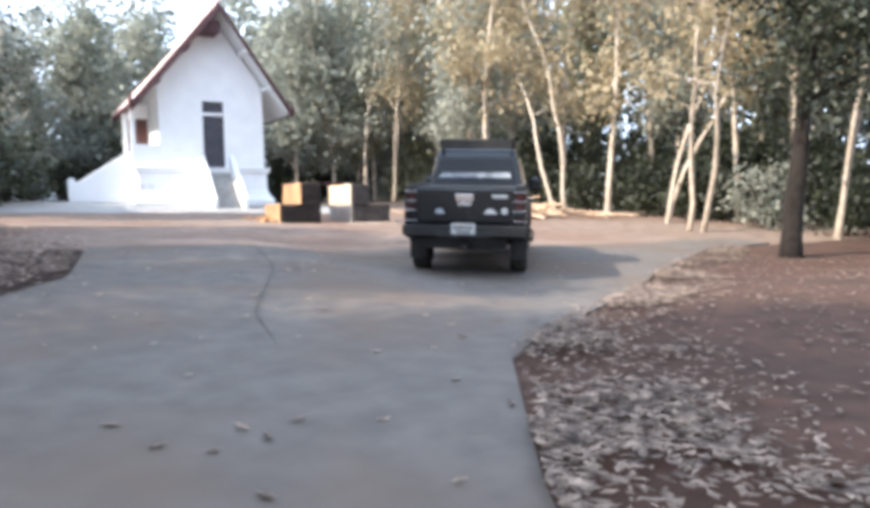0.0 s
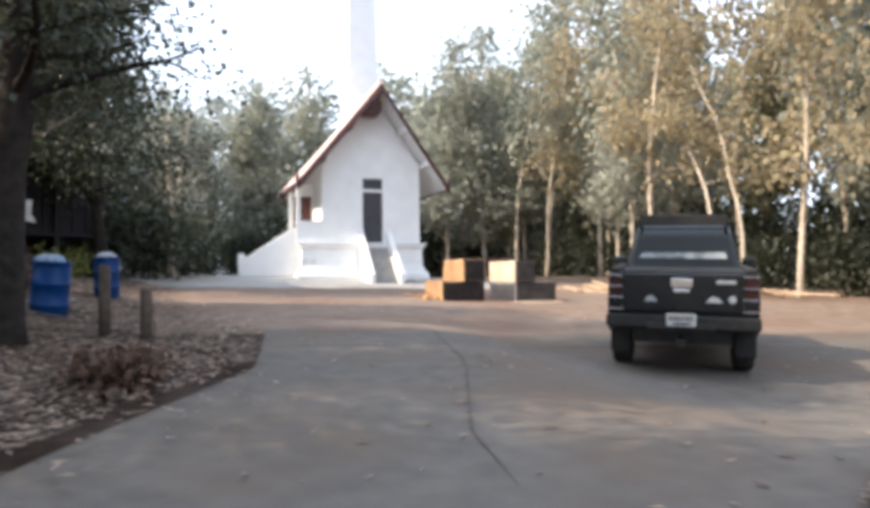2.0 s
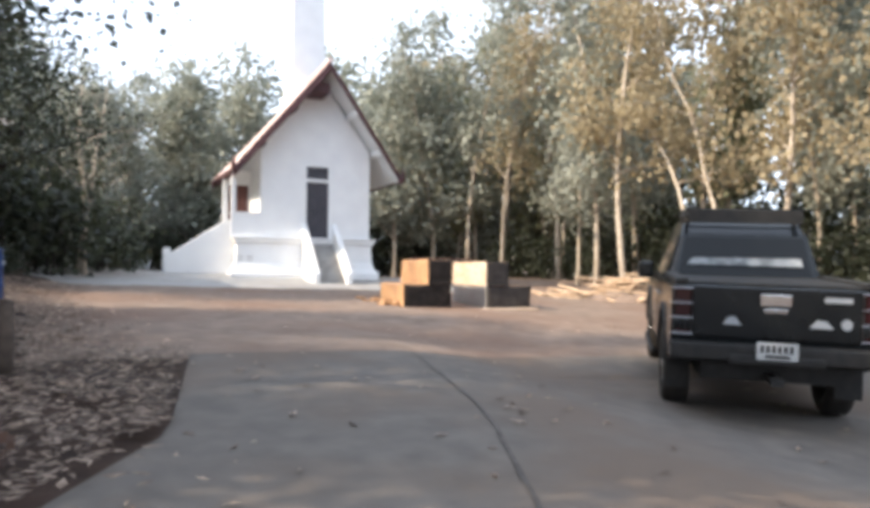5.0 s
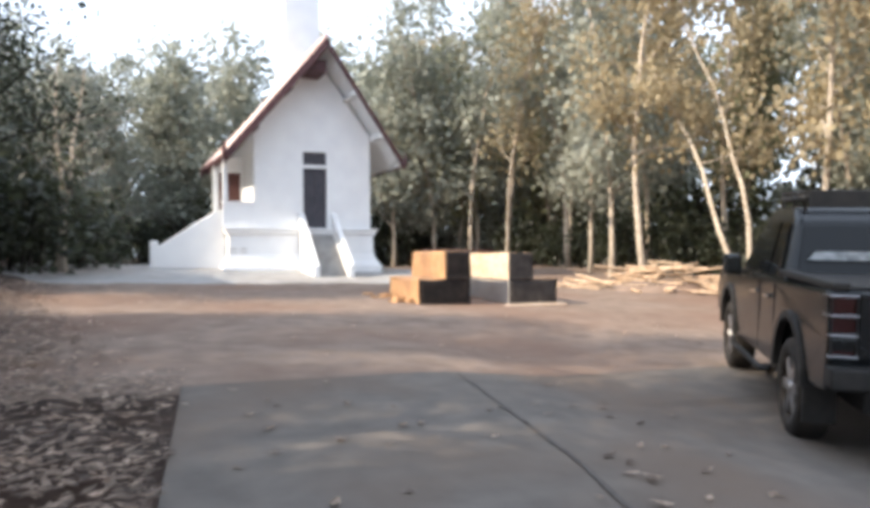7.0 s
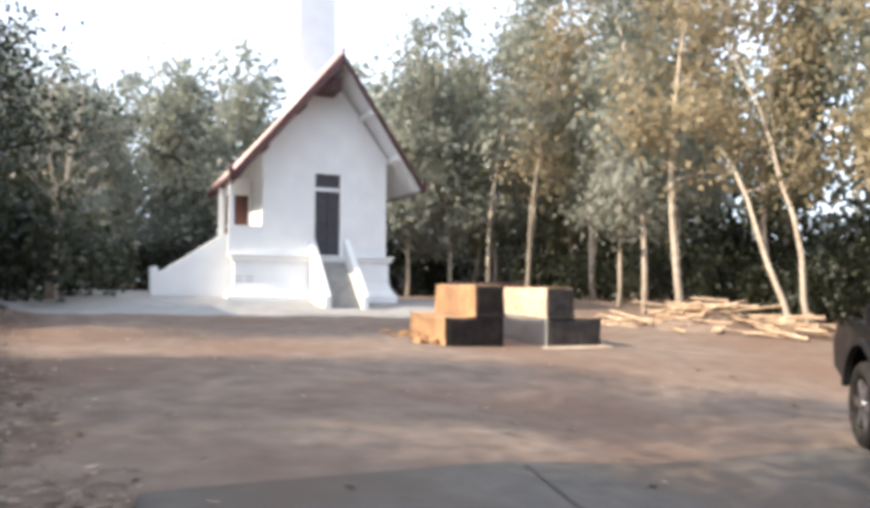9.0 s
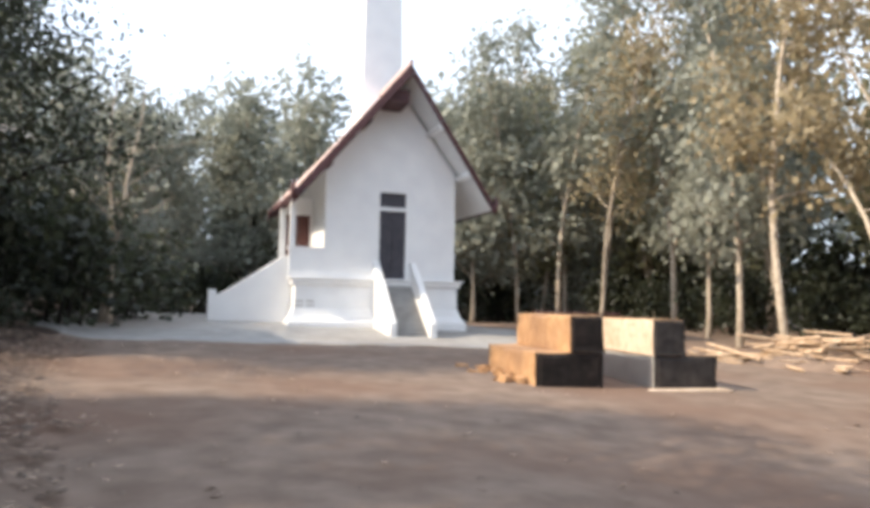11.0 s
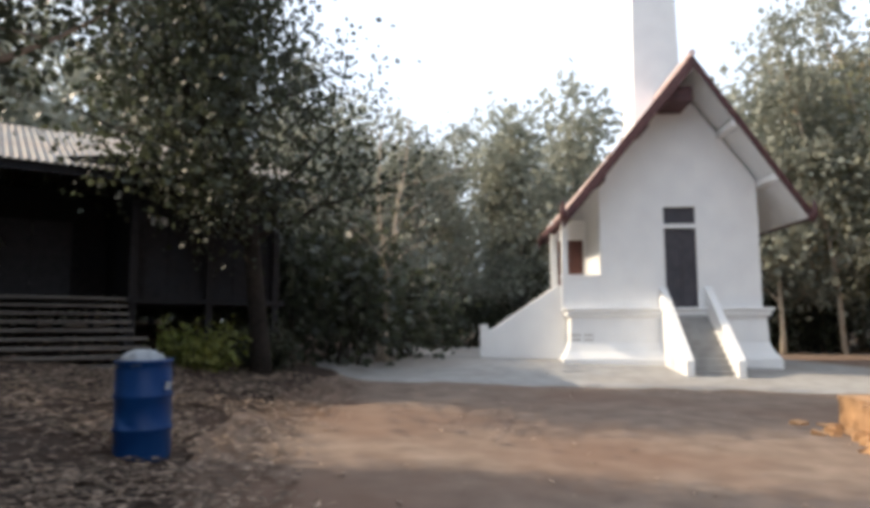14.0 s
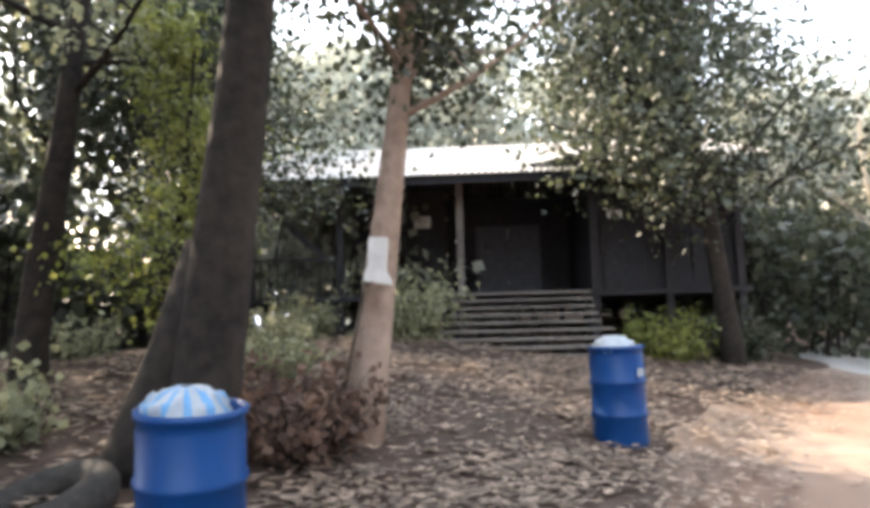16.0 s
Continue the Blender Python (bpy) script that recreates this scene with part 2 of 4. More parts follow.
def ground(x, y):
    """The height of the ground: a gentle rise to the hall, and a bank to the house."""
    rise = np.interp(y, (-60, 0, 13, 30, 34, 60), (-0.5, -0.03, 0.633, 1.15, 1.5, 1.6))
    cross = -0.025 * (min(14.0, max(-1.0, x)) - 4) * ease(2, 8, y)
    bank = 0.16 * min(7.0, max(0.0, -1.5 - x)) * ease(11, 15, y)
    dip = -0.21 * ease(3.0, 6.0, x) * ease(4.5, 8.0, y) * (1 - ease(13.5, 19.0, y))
    return float(rise + cross + bank + dip)


def rough_ground(x, y):
    sand = 0.05 * (1 - ease(12.9, 16.0, y)) if y > 12.9 and x > 0.5 else 0.0
    return ground(x, y) + sand + 0.02 * noise.noise((x * 0.9, y * 0.9, 0)) + 0.012 * noise.noise((x * 3.1, y * 3.1, 5))


def sheet(xs, ys, height, keep=None):
    g, index = Geo(), {}
    for j, y in enumerate(ys):
        for i, x in enumerate(xs):
            index[i, j] = len(g.v)
            g.v.append((x, y, height(x, y)))
    for j in range(len(ys) - 1):
        for i in range(len(xs) - 1):
            g.f.append((index[i, j], index[i + 1, j], index[i + 1, j + 1], index[i, j + 1]))
    return g


fx = [-900, -300, -120, -60, -40] + [-30 + 0.4 * i for i in range(151)] + [45, 70, 120, 300, 900]
fy = [-900, -300, -100, -40, -20] + [-10 + 0.4 * i for i in range(151)] + [65, 90, 140, 300, 900]
tagged(part("ground", sheet(fx, fy, rough_ground), DIRT, smooth=True), "bare sandy brown dirt yard with dusty patches", "ground", kind="structure")


def left_edge(y):
    return float(np.interp(y, (-8, 0, 3, 6.4, 8.4, 9.6, 12.9), (-7, -5.5, -3.6, -1.4, -0.3, 0.35, 0.77)))


def right_edge(y):
    return float(np.interp(y, (-8, 0, 2.34, 3.14, 4.36, 5.61, 8.6, 11.4, 11.5, 13.2), (-0.5, 0.9, 1.95, 2.46, 3.25, 5.3, 9.7, 14.7, 17.5, 17.5)))


def seam(y):
    return float(np.interp(y, (-8, 2, 6.6, 7.5, 9.1, 9.9, 10.8, 12.3, 13.2), (0.6, 1.2, 1.83, 2.16, 2.78, 3.03, 3.2, 3.5, 3.65)))


def slab(xa, xb, y0, y1, name, steps=26):
    g = Geo()
    ys = [y0 + (y1 - y0) * j / 60 for j in range(61)]
    for y in ys:
        a, b = xa(y), xb(y)
        for i in range(steps + 1):
            x = a + (b - a) * i / steps
            g.v.append((x, y, ground(x, y) + 0.055 + 0.006 * noise.noise((x, y, 2))))
        g.v.append((b, y, ground(b, y) - 0.06))
        g.v.append((a, y, ground(a, y) - 0.06))
    w = steps + 3
    for j in range(60):
        for i in range(w):
            a, b = j * w + i, j * w + (i + 1) % w
            g.f.append((a, b, b + w, a + w))
    g.f.append(tuple(range(w))[::-1])
    g.f.append(tuple(range(60 * w, 61 * w)))
    return g


road = thing("road", pose(0, 0, 0), "pale grey concrete drive dusted with brown sand", "road", kind="structure")
part("slab", slab(left_edge, right_edge, -8, 13.0, "slab", 60), CONCRETE, road)
sm = Geo()
for k in range(80):
    pts = []
    for y in (5.4 + 7.5 * k / 80, 5.4 + 7.5 * (k + 1) / 80):
        w = 0.017 * ease(5.4, 7.0, y) * (1 + 0.5 * noise.noise((y * 3, 0, 0))) + 0.003
        x = seam(y) + 0.02 * noise.noise((y * 2.0, 4, 0))
        for dx in (-w, w):
            pts.append((x + dx, y, ground(x + dx, y) + 0.064))
    sm.add(pts, [(0, 1, 3, 2)])
part("seam", sm, SEAM, road, "dark open joint between the slabs")


APRON = surface("pale_concrete", (0.27, 0.262, 0.25), (0.36, 0.35, 0.335), 0.92, 2.5, 0.15, (0.24, 0.205, 0.175), 0.6)
apron = Geo()
for j in range(41):
    y = 28.6 + 16.4 * j / 40
    for i in range(41):
        x = -3.2 + 16.6 * i / 40
        yy = y + (0.55 * noise.noise((x * 0.6, 3, 0)) + 0.9 * ease(-0.5, -3.2, x)) * (1 - j / 40)
        apron.v.append((x, yy, ground(x, yy) + (0.035 + 0.004 * noise.noise((x, yy, 8)) if 0 < i < 40 and j else -0.03)))
apron.f = [(j * 41 + i, j * 41 + i + 1, j * 41 + i + 42, j * 41 + i + 41) for j in range(40) for i in range(40)]
tagged(part("pavement", apron, APRON, smooth=True), "pale worn concrete apron around the white hall", "pavement", kind="structure")


# planted beds of bare soil and fallen leaves beside the drive
def bed(edge, outer, y0, y1, height, soil, label):
    g, rows, cols = Geo(), 60, 40
    for j in range(rows + 1):
        y = y0 + (y1 - y0) * j / rows
        a, b = edge(y), outer
        for i in range(cols + 1):
            u = (i / cols) ** 1.5
            x = a + (b - a) * u
            lip = height * ease(0, 0.12, u) * ease(0, 0.06, 1 - j / rows)
            g.v.append((x, y, ground(x, y) + 0.015 + lip + 0.03 * noise.noise((x * 1.7, y * 1.7, 9)) * ease(0, 0.1, u)))
    for j in range(rows):
        for i in range(cols):
            a = j * (cols + 1) + i
            q = (a, a + 1, a + cols + 2, a + cols + 1)
            g.f.append(q if outer > 0 else q[::-1])
    return tagged(part("flower_bed", g, soil, smooth=True), label, "soil bed", kind="structure")


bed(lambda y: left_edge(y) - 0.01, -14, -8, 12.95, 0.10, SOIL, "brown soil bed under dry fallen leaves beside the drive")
bed(lambda y: right_edge(y) + 0.01, 26, -8, 11.4, 0.09, REDSOIL, "reddish bare soil bed strewn with dry leaves")


def scatter(count, region, size, seed, lift, label, density=None):
    """Fallen leaves, each a small curled blade."""
    rng, g = random.Random(seed), Geo()
    x0, y0, x1, y1 = region
    made = 0
    while made < count:
        x, y = rng.uniform(x0, x1), rng.uniform(y0, y1)
        if density and rng.random() > density(x, y):
            continue
        made += 1
        s, a = size * rng.uniform(0.6, 1.5), rng.uniform(0, 6.283)
        c, n = math.cos(a) * s, math.sin(a) * s
        z = rough_ground(x, y) + lift(x, y)
        w = rng.uniform(0.28, 0.5)
        curl = s * rng.uniform(0.1, 0.45)
        g.add(((x - c, y - n, z + curl), (x + n * w, y - c * w, z + 0.01), (x + c, y + n, z + curl * rng.random()), (x - n * w, y + c * w, z + 0.012)), [(0, 1, 2), (0, 2, 3)])
    return tagged(part("fallen_leaves", g, LITTER), label, "leaves", kind="stuff")


def on_left_bed(x, y):
    if left_edge(y) < x < left_edge(y) + 1.6 and y < 9.0:
        return 0.06 * ease(1.6, 0.0, x - left_edge(y))
    return float(x < left_edge(y) + 0.1 * noise.noise((y * 2, x, 0)) and y < 13.0) * (0.55 + 0.45 * ease(-0.25, 0.35, noise.noise((x * 0.8, y * 0.8, 3))))


def on_right_bed(x, y):
    if x < right_edge(y) or y > 11.35:
        return 0.0
    edge = 0.75 * (x - right_edge(y))
    return (1.0 - 0.93 * ease(0.8, 1.9, edge)) * (0.15 + 0.85 * ease(-0.2, 0.4, noise.noise((x * 0.9, y * 0.9, 7))))


def bank_edge(y):
    return float(np.interp(y, (13, 17.7, 21, 30), (-0.9, -1.2, -2.2, -2.2)))


def on_bank(x, y):
    if y < 13.2:
        return 0.0
    if x > bank_edge(y):
        return 0.5 * ease(1.6, 0.0, x - bank_edge(y)) if x < bank_edge(y) + 1.6 else 0.0
    return 0.2 + 0.8 * ease(-0.3, 0.3, noise.noise((x * 0.7, y * 0.7, 4)))


def on_yard(x, y):
    if left_edge(y) < x < right_edge(y) and y < 13:
        return 0.25
    return 0.12 + 0.6 * ease(0.1, 0.5, noise.noise((x * 0.35, y * 0.35, 11)))


scatter(19000, (-7, 2, 0.9, 13.0), 0.052, 1, lambda x, y: 0.15, "brown and grey dry leaves lying on the soil", on_left_bed)
scatter(11000, (1.5, 1, 15.5, 11.3), 0.042, 2, lambda x, y: 0.12, "grey-brown dry leaves lying on red soil", on_right_bed)
scatter(30000, (-11, 13, 1.5, 28), 0.068, 3, lambda x, y: 0.06, "pale dry leaves covering the shaded bank", on_bank)
scatter(900, (-3, 1, 12, 32), 0.055, 4, lambda x, y: 0.06 if y < 13 else 0.01, "scattered dark dry leaves on the open yard", on_yard)


# ---- the hall ----
HX, HY = 7.6, 33.5          # middle of the front wall
FLOOR = 3.1
hall = thing("crematorium_hall", pose(0, 0, 0), "small white-plastered hall with a steep tiled gable roof", "building")


def wall_with_holes(x0, x1, z0, z1, y0, y1, holes):
    """A wall across x with openings (xa, xb, za, zb), through its thickness."""
    g = Geo()
    xs = sorted({x0, x1, *[h[0] for h in holes], *[h[1] for h in holes]})
    zs = sorted({z0, z1, *[h[2] for h in holes], *[h[3] for h in holes]})
    for i in range(len(xs) - 1):
        for j in range(len(zs) - 1):
            cx, cz = (xs[i] + xs[i + 1]) / 2, (zs[j] + zs[j + 1]) / 2
            if not any(h[0] < cx < h[1] and h[2] < cz < h[3] for h in holes):
                g.box(xs[i], y0, zs[j], xs[i + 1], y1, zs[j + 1])
    return g


WL, WR, EAVE = HX - 2.4, HX + 2.4, 5.8
RX, APEX, YF, YB = 7.70, 10.38, 32.4, 39.9      # the ridge, and the roof's front and back edges
PROW = 0.55                                     # the peak leans out over the eaves
EAVES = {-1: (3.98, 5.84), 1: (11.10, 5.78)}
SWEEP = {-1: 0.26, 1: 0.0}                      # the left eave climbs a little towards the back


def roof_z(x, drop=0.0):
    """Height of the roof plane over x."""
    ex, ez = EAVES[-1 if x < RX else 1]
    return APEX + (ez - APEX) * (x - RX) / (ex - RX) - drop


front = wall_with_holes(WL, WR, FLOOR, EAVE + 0.6, HY, HY + 0.2, [(7.15, 8.12, FLOOR, 5.55), (7.15, 8.12, 5.68, 6.21)])
gable = [(WR, roof_z(WR, 0.26)), (RX, roof_z(RX, 0.28)), (WL, roof_z(WL, 0.26))]
front.prism([(WL, EAVE + 0.6), (WR, EAVE + 0.6), *gable], "y", HY, HY + 0.2)
part("front_wall", front.weld(), WHITEWASH, hall)
side = Geo().box(WL, HY + 0.2, FLOOR, WL + 0.2, 39.1, gable[2][1]).box(WR - 0.2, HY + 0.2, FLOOR, WR, 39.1, gable[0][1])
side.prism([(WL, FLOOR), (WR, FLOOR), *gable], "y", 39.1, 39.3)
part("side_wall", side, WHITEWASH, hall)
pl = Geo()
profile = [(0.42, -0.6), (0.40, 0.12), (0.24, 0.35), (0.14, 0.62), (0.12, FLOOR - 1.45 - 0.30), (0.22, FLOOR - 1.45 - 0.22), (0.22, FLOOR - 1.45 - 0.10), (0.30, FLOOR - 1.45 - 0.06), (0.30, FLOOR - 1.45), (0.0, FLOOR - 1.45)]
rings = []
for o, z in profile:
    rings.append([(4.1 - o + 0.25, HY - o, 1.45 + z), (WR + o - 0.05, HY - o, 1.45 + z), (WR + o - 0.05, 39.3 + o, 1.45 + z), (4.1 - o + 0.25, 39.3 + o, 1.45 + z)])
for a in rings:
    pl.v += a
for i in range(len(rings) - 1):
    for j in range(4):
        pl.f.append((i * 4 + j, i * 4 + (j + 1) % 4, i * 4 + 4 + (j + 1) % 4, i * 4 + 4 + j))
pl.f.append(tuple(range(len(pl.v) - 4, len(pl.v))))
part("plinth", pl, WHITEWASH, hall, "white moulded plinth with a flared foot", bevel=0.015)
part("door_leaf", Geo().box(7.15, HY + 0.10, FLOOR, 7.63, HY + 0.15, 5.55).box(7.64, HY + 0.10, FLOOR, 8.12, HY + 0.15, 5.55)
     .box(7.20, HY + 0.085, FLOOR + 0.2, 7.58, HY + 0.10, 4.2).box(7.69, HY + 0.085, FLOOR + 0.2, 8.07, HY + 0.10, 4.2)
     .box(7.20, HY + 0.085, 4.4, 7.58, HY + 0.10, 5.4).box(7.69, HY + 0.085, 4.4, 8.07, HY + 0.10, 5.4), DARKDOOR, hall, "closed dark double door")
part("transom", Geo().box(7.15, HY + 0.12, 5.68, 8.12, HY + 0.15, 6.21), DARKDOOR, hall, "dark transom pane over the door")
# roof: two slopes, barge boards, finials, purlins
for s in (-1, 1):
    ex, ez = EAVES[s]

    def along(u, up=0.0, out=0.0):
        """A point on the slope, u from the ridge to the eave, as (x, y of the front edge, z)."""
        return RX + (ex - RX) * u, YF - PROW * (1 - u) + out, APEX + (ez - APEX) * u + up

    g, n = Geo(), 26
    for k in range(n):                            # courses of tiles, each lapping the next
        (xa, ya, za), (xb, yb, zb) = along(k / n), along(min((k + 1.25) / n, 1.02))
        wa, wb = SWEEP[s] * k / n, SWEEP[s] * (k + 1.25) / n
        g.add([(xa, ya + 0.06, za), (xb, yb + 0.06, zb + 0.035), (xb, yb + 0.06, zb + 0.075), (xa, ya + 0.06, za + 0.03),
               (xa, YB, za + wa), (xb, YB, zb + wb + 0.035), (xb, YB, zb + wb + 0.075), (xa, YB, za + wa + 0.03)],
              [(0, 1, 2, 3), (7, 6, 5, 4), (0, 4, 5, 1), (1, 5, 6, 2), (2, 6, 7, 3), (3, 7, 4, 0)])
    part("roof_slope", g, ROOFTILE, hall, "faded pink-red tiled roof slope")
    (xa, ya, za), (xb, yb, zb) = along(0.0, -0.05), along(1.0, -0.05)
    g = Geo().add([(xa, ya + 0.05, za), (xb, yb + 0.05, zb), (xb, yb + 0.05, zb - 0.07), (xa, ya + 0.05, za - 0.08),
                   (xa, YB - 0.02, za), (xb, YB - 0.02, zb + SWEEP[s]), (xb, YB - 0.02, zb + SWEEP[s] - 0.07), (xa, YB - 0.02, za - 0.08)],
                  [(0, 1, 2, 3), (7, 6, 5, 4), (0, 4, 5, 1), (1, 5, 6, 2), (2, 6, 7, 3), (3, 7, 4, 0)])
    part("soffit", g, WHITEWASH, hall, "white boarded soffit under the eaves")
    for back_y in (None, YB):
        (xa, ya, za), (xb, yb, zb) = along(0.0), along(1.015)
        if back_y:
            ya = yb = back_y
            zb += SWEEP[s]
        deep = 0.44 if s < 0 else 0.32
        g = Geo().add([(xa, ya, za + 0.05), (xb, yb, zb + 0.08), (xb, yb, zb + 0.08 - deep), (xa, ya, za + 0.05 - deep),
                       (xa, ya + 0.06, za + 0.05), (xb, yb + 0.06, zb + 0.08), (xb, yb + 0.06, zb + 0.08 - deep), (xa, ya + 0.06, za + 0.05 - deep)],
                      [(0, 1, 2, 3), (7, 6, 5, 4), (0, 4, 5, 1), (1, 5, 6, 2), (2, 6, 7, 3), (3, 7, 4, 0)])
        part("barge_board", g, MAROON, hall, "dark maroon barge board", bevel=0.01)
    x0, x1 = sorted((ex - s * 0.02, ex + s * 0.05))
    g = Geo().box(x0, YF + 0.08, ez - 0.16, x1, YB - 0.02, ez + 0.02)
    g.v = [(x, y, z + (SWEEP[s] if y > 36 else 0.0)) for x, y, z in g.v]
    part("eave_board", g, MAROON, hall, "dark maroon board along the eave")
    g = Geo()
    g.tube([(ex - s * 0.05, YF, ez - 0.22), (ex + s * 0.03, YF - 0.02, ez - 0.05), (ex + s * 0.07, YF - 0.02, ez + 0.16), (ex + s * 0.03, YF - 0.02, ez + 0.42)], [0.09, 0.12, 0.085, 0.02], 8)
    part("finial", g, MAROON, hall, "curled dark eave finial", smooth=True)
    for u in (0.36, 0.70):
        x, y, z = along(u, -0.26)
        part("purlin", Geo().box(x - 0.10, y + 0.08, z - 0.12, x + 0.10, HY, z + 0.06), WHITEWASH if s > 0 else MAROON, hall, "purlin end carrying the overhanging roof", bevel=0.01)
part("ridge_block", Geo().box(RX - 0.62, YF - 0.15, APEX - 1.22, RX + 0.10, HY, APEX - 0.75), MAROON, hall, "dark block under the gable peak", bevel=0.02)
part("ridge_cap", Geo().tube([(RX, YF - PROW - 0.02, APEX + 0.09), (RX, YB, APEX + 0.09)], [0.10, 0.10], 8), ROOFTILE, hall, "round ridge tile")
# side porch with parapet, post and shutter
part("porch_post", Geo().box(4.02, HY, FLOOR, 4.20, HY + 0.18, EAVE + 0.2), WHITEWASH, hall, "slim white porch post", bevel=0.01)
part("parapet", Geo().box(4.0, HY - 0.02, FLOOR, WL, HY + 0.14, FLOOR + 0.95).box(3.96, HY - 0.05, FLOOR + 0.95, WL, HY + 0.17, FLOOR + 1.03), WHITEWASH, hall, "white porch parapet", bevel=0.01)
back = wall_with_holes(4.0, WL, FLOOR, EAVE + 0.4, 36.2, 36.35, [(4.22, 5.12, FLOOR + 0.5, 5.55)])
part("porch_wall", back.weld(), WHITEWASH, hall)
part("shutter", Geo().box(4.22, 36.26, FLOOR + 0.5, 4.665, 36.31, 5.55).box(4.675, 36.26, FLOOR + 0.5, 5.12, 36.31, 5.55), REDWOOD, hall, "closed red-brown window shutter")
part("eave_beam", Geo().box(4.03, HY + 0.02, EAVE - 0.02, 4.19, 39.2, EAVE + 0.18), MAROON, hall, "maroon eave beam")
vent = Geo()
for vx in (4.25, 4.62):
    for k in range(3):
        vent.box(vx, HY - 0.15, 1.98 + 0.14 * k, vx + 0.26, HY - 0.115, 2.03 + 0.14 * k)
part("vent", vent, GREYBOX, hall, "small louvred vents in the plinth")
# front stair between sloping cheek walls
for k in range(11):
    part("stair_step", Geo().box(7.14, 31.3 + 0.2 * k, 1.155 + 0.165 * k if k else 0.9, 8.27, 31.5 + 0.2 * k if k < 10 else HY - 0.05, 1.32 + 0.165 * k).box(7.14, 31.5 + 0.2 * k, 0.9, 8.27, HY - 0.05, 1.155 + 0.165 * k + 0.01) if k == 0 else Geo().box(7.14, 31.3 + 0.2 * k, 1.15 + 0.165 * k, 8.27, HY - 0.05, 1.32 + 0.165 * k), APRON, hall, "narrow concrete front step" if k == 0 else "")
for xa in (6.92, 8.27):
    g = Geo().prism([(31.05, 0.9), (31.05, 1.62), (31.25, 1.80), (HY - 0.12, 3.72), (HY, 3.72), (HY, 0.9)], "x", xa, xa + 0.22)
    part("cheek_wall", g, WHITEWASH, hall, "white sloping cheek wall of the stair", bevel=0.03)
# side stair going down from the porch
for ya in (34.2, 35.6):
    g = Geo().prism([(4.2, 0.9), (4.2, FLOOR + 0.75), (3.95, FLOOR + 0.75), (1.95, 2.52), (1.75, 2.45), (1.72, 2.62), (1.50, 2.62), (1.50, 0.9)], "y", ya, ya + 0.18)
    part("cheek_wall", g, WHITEWASH, hall, "white sloping cheek wall of the side stair", bevel=0.02)
st = Geo()
for k in range(9):
    st.box(1.75 + 0.26 * k, 34.38, 1.0, 4.2, 35.6, 1.75 + 0.165 * k)
part("side_stair", st, APRON, hall)
# chimney
chim = thing("chimney", pose(7.75, 36.6, 3.0), "tall square white chimney tapering upwards behind the roof", "chimney")
g = Geo()
g.v += [(sx * w, sy * w, z) for w, z in ((1.15, 0), (1.05, 5.0), (0.86, 5.6), (0.66, 16.0), (0.78, 16.1), (0.78, 16.6), (0.6, 16.7)) for sx, sy in ((-1, -1), (1, -1), (1, 1), (-1, 1))]
for i in range(6):
    for j in range(4):
        g.f.append((i * 4 + j, i * 4 + (j + 1) % 4, i * 4 + 4 + (j + 1) % 4, i * 4 + 4 + j))
g.f.append((24, 25, 26, 27))
part("shaft", g, WHITEWASH, chim, bevel=0.02)


# ---- pyre blocks ----
def pyre_block(m, mirror, label):
    ob = thing("pyre_block", m, label, "concrete block", "pyre blocks")
    s = -1 if mirror else 1
    for nm, (x0, x1, z1, y1) in (("lower_step", (0, 1.36, 0.60, 2.9)), ("upper_block", (0.68, 1.36, 1.27, 2.9))):
        z0 = -0.25 if nm == "lower_step" else 0.60
        if nm == "lower_step":
            x1 = 1.36
        bm = bmesh.new()
        g = Geo().box(x0, 0, z0, x1, y1, z1)
        me = g.mesh(nm, PYRE)
        bm.from_mesh(me)
        bmesh.ops.subdivide_edges(bm, edges=bm.edges, cuts=9, use_grid_fill=True)
        for v in bm.verts:
            p = v.co.copy()
            edge = sum((abs(p.x - a) < 0.02) for a in (x0, x1)) + sum(abs(p.y - a) < 0.02 for a in (0, y1)) + (abs(p.z - z1) < 0.02)
            n = noise.noise(p * 2.3 + Vector((mirror * 9, 0, 0)))
            pull = (0.05 + 0.06 * n) if edge >= 2 else 0.012
            c = Vector(((x0 + x1) / 2, y1 / 2, (z0 + z1) / 2))
            if abs(p.z - z0) > 0.05:
                v.co += (c - p).normalized() * pull + 0.012 * noise.noise_vector(p * 4)
            v.co.x *= s
        if mirror:
            bmesh.ops.reverse_faces(bm, faces=bm.faces)
        bm.normal_update()
        bm.to_mesh(me)
        me.materials.append(GREY_SOOT_SHADE if mirror else SOOT_SHADE)
        # right block's inner face: sunlit pale above, shaded grey below, put into the colour
        me.materials.append(PALE_SUNLIT if nm == "upper_block" else APRON)
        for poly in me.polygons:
            # fronts turned from the sun: soot and shade together in one colour
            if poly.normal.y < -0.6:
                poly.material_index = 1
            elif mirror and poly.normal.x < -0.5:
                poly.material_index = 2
        bm.free()
        o = new(nm, me)
        o.parent = ob
    return ob


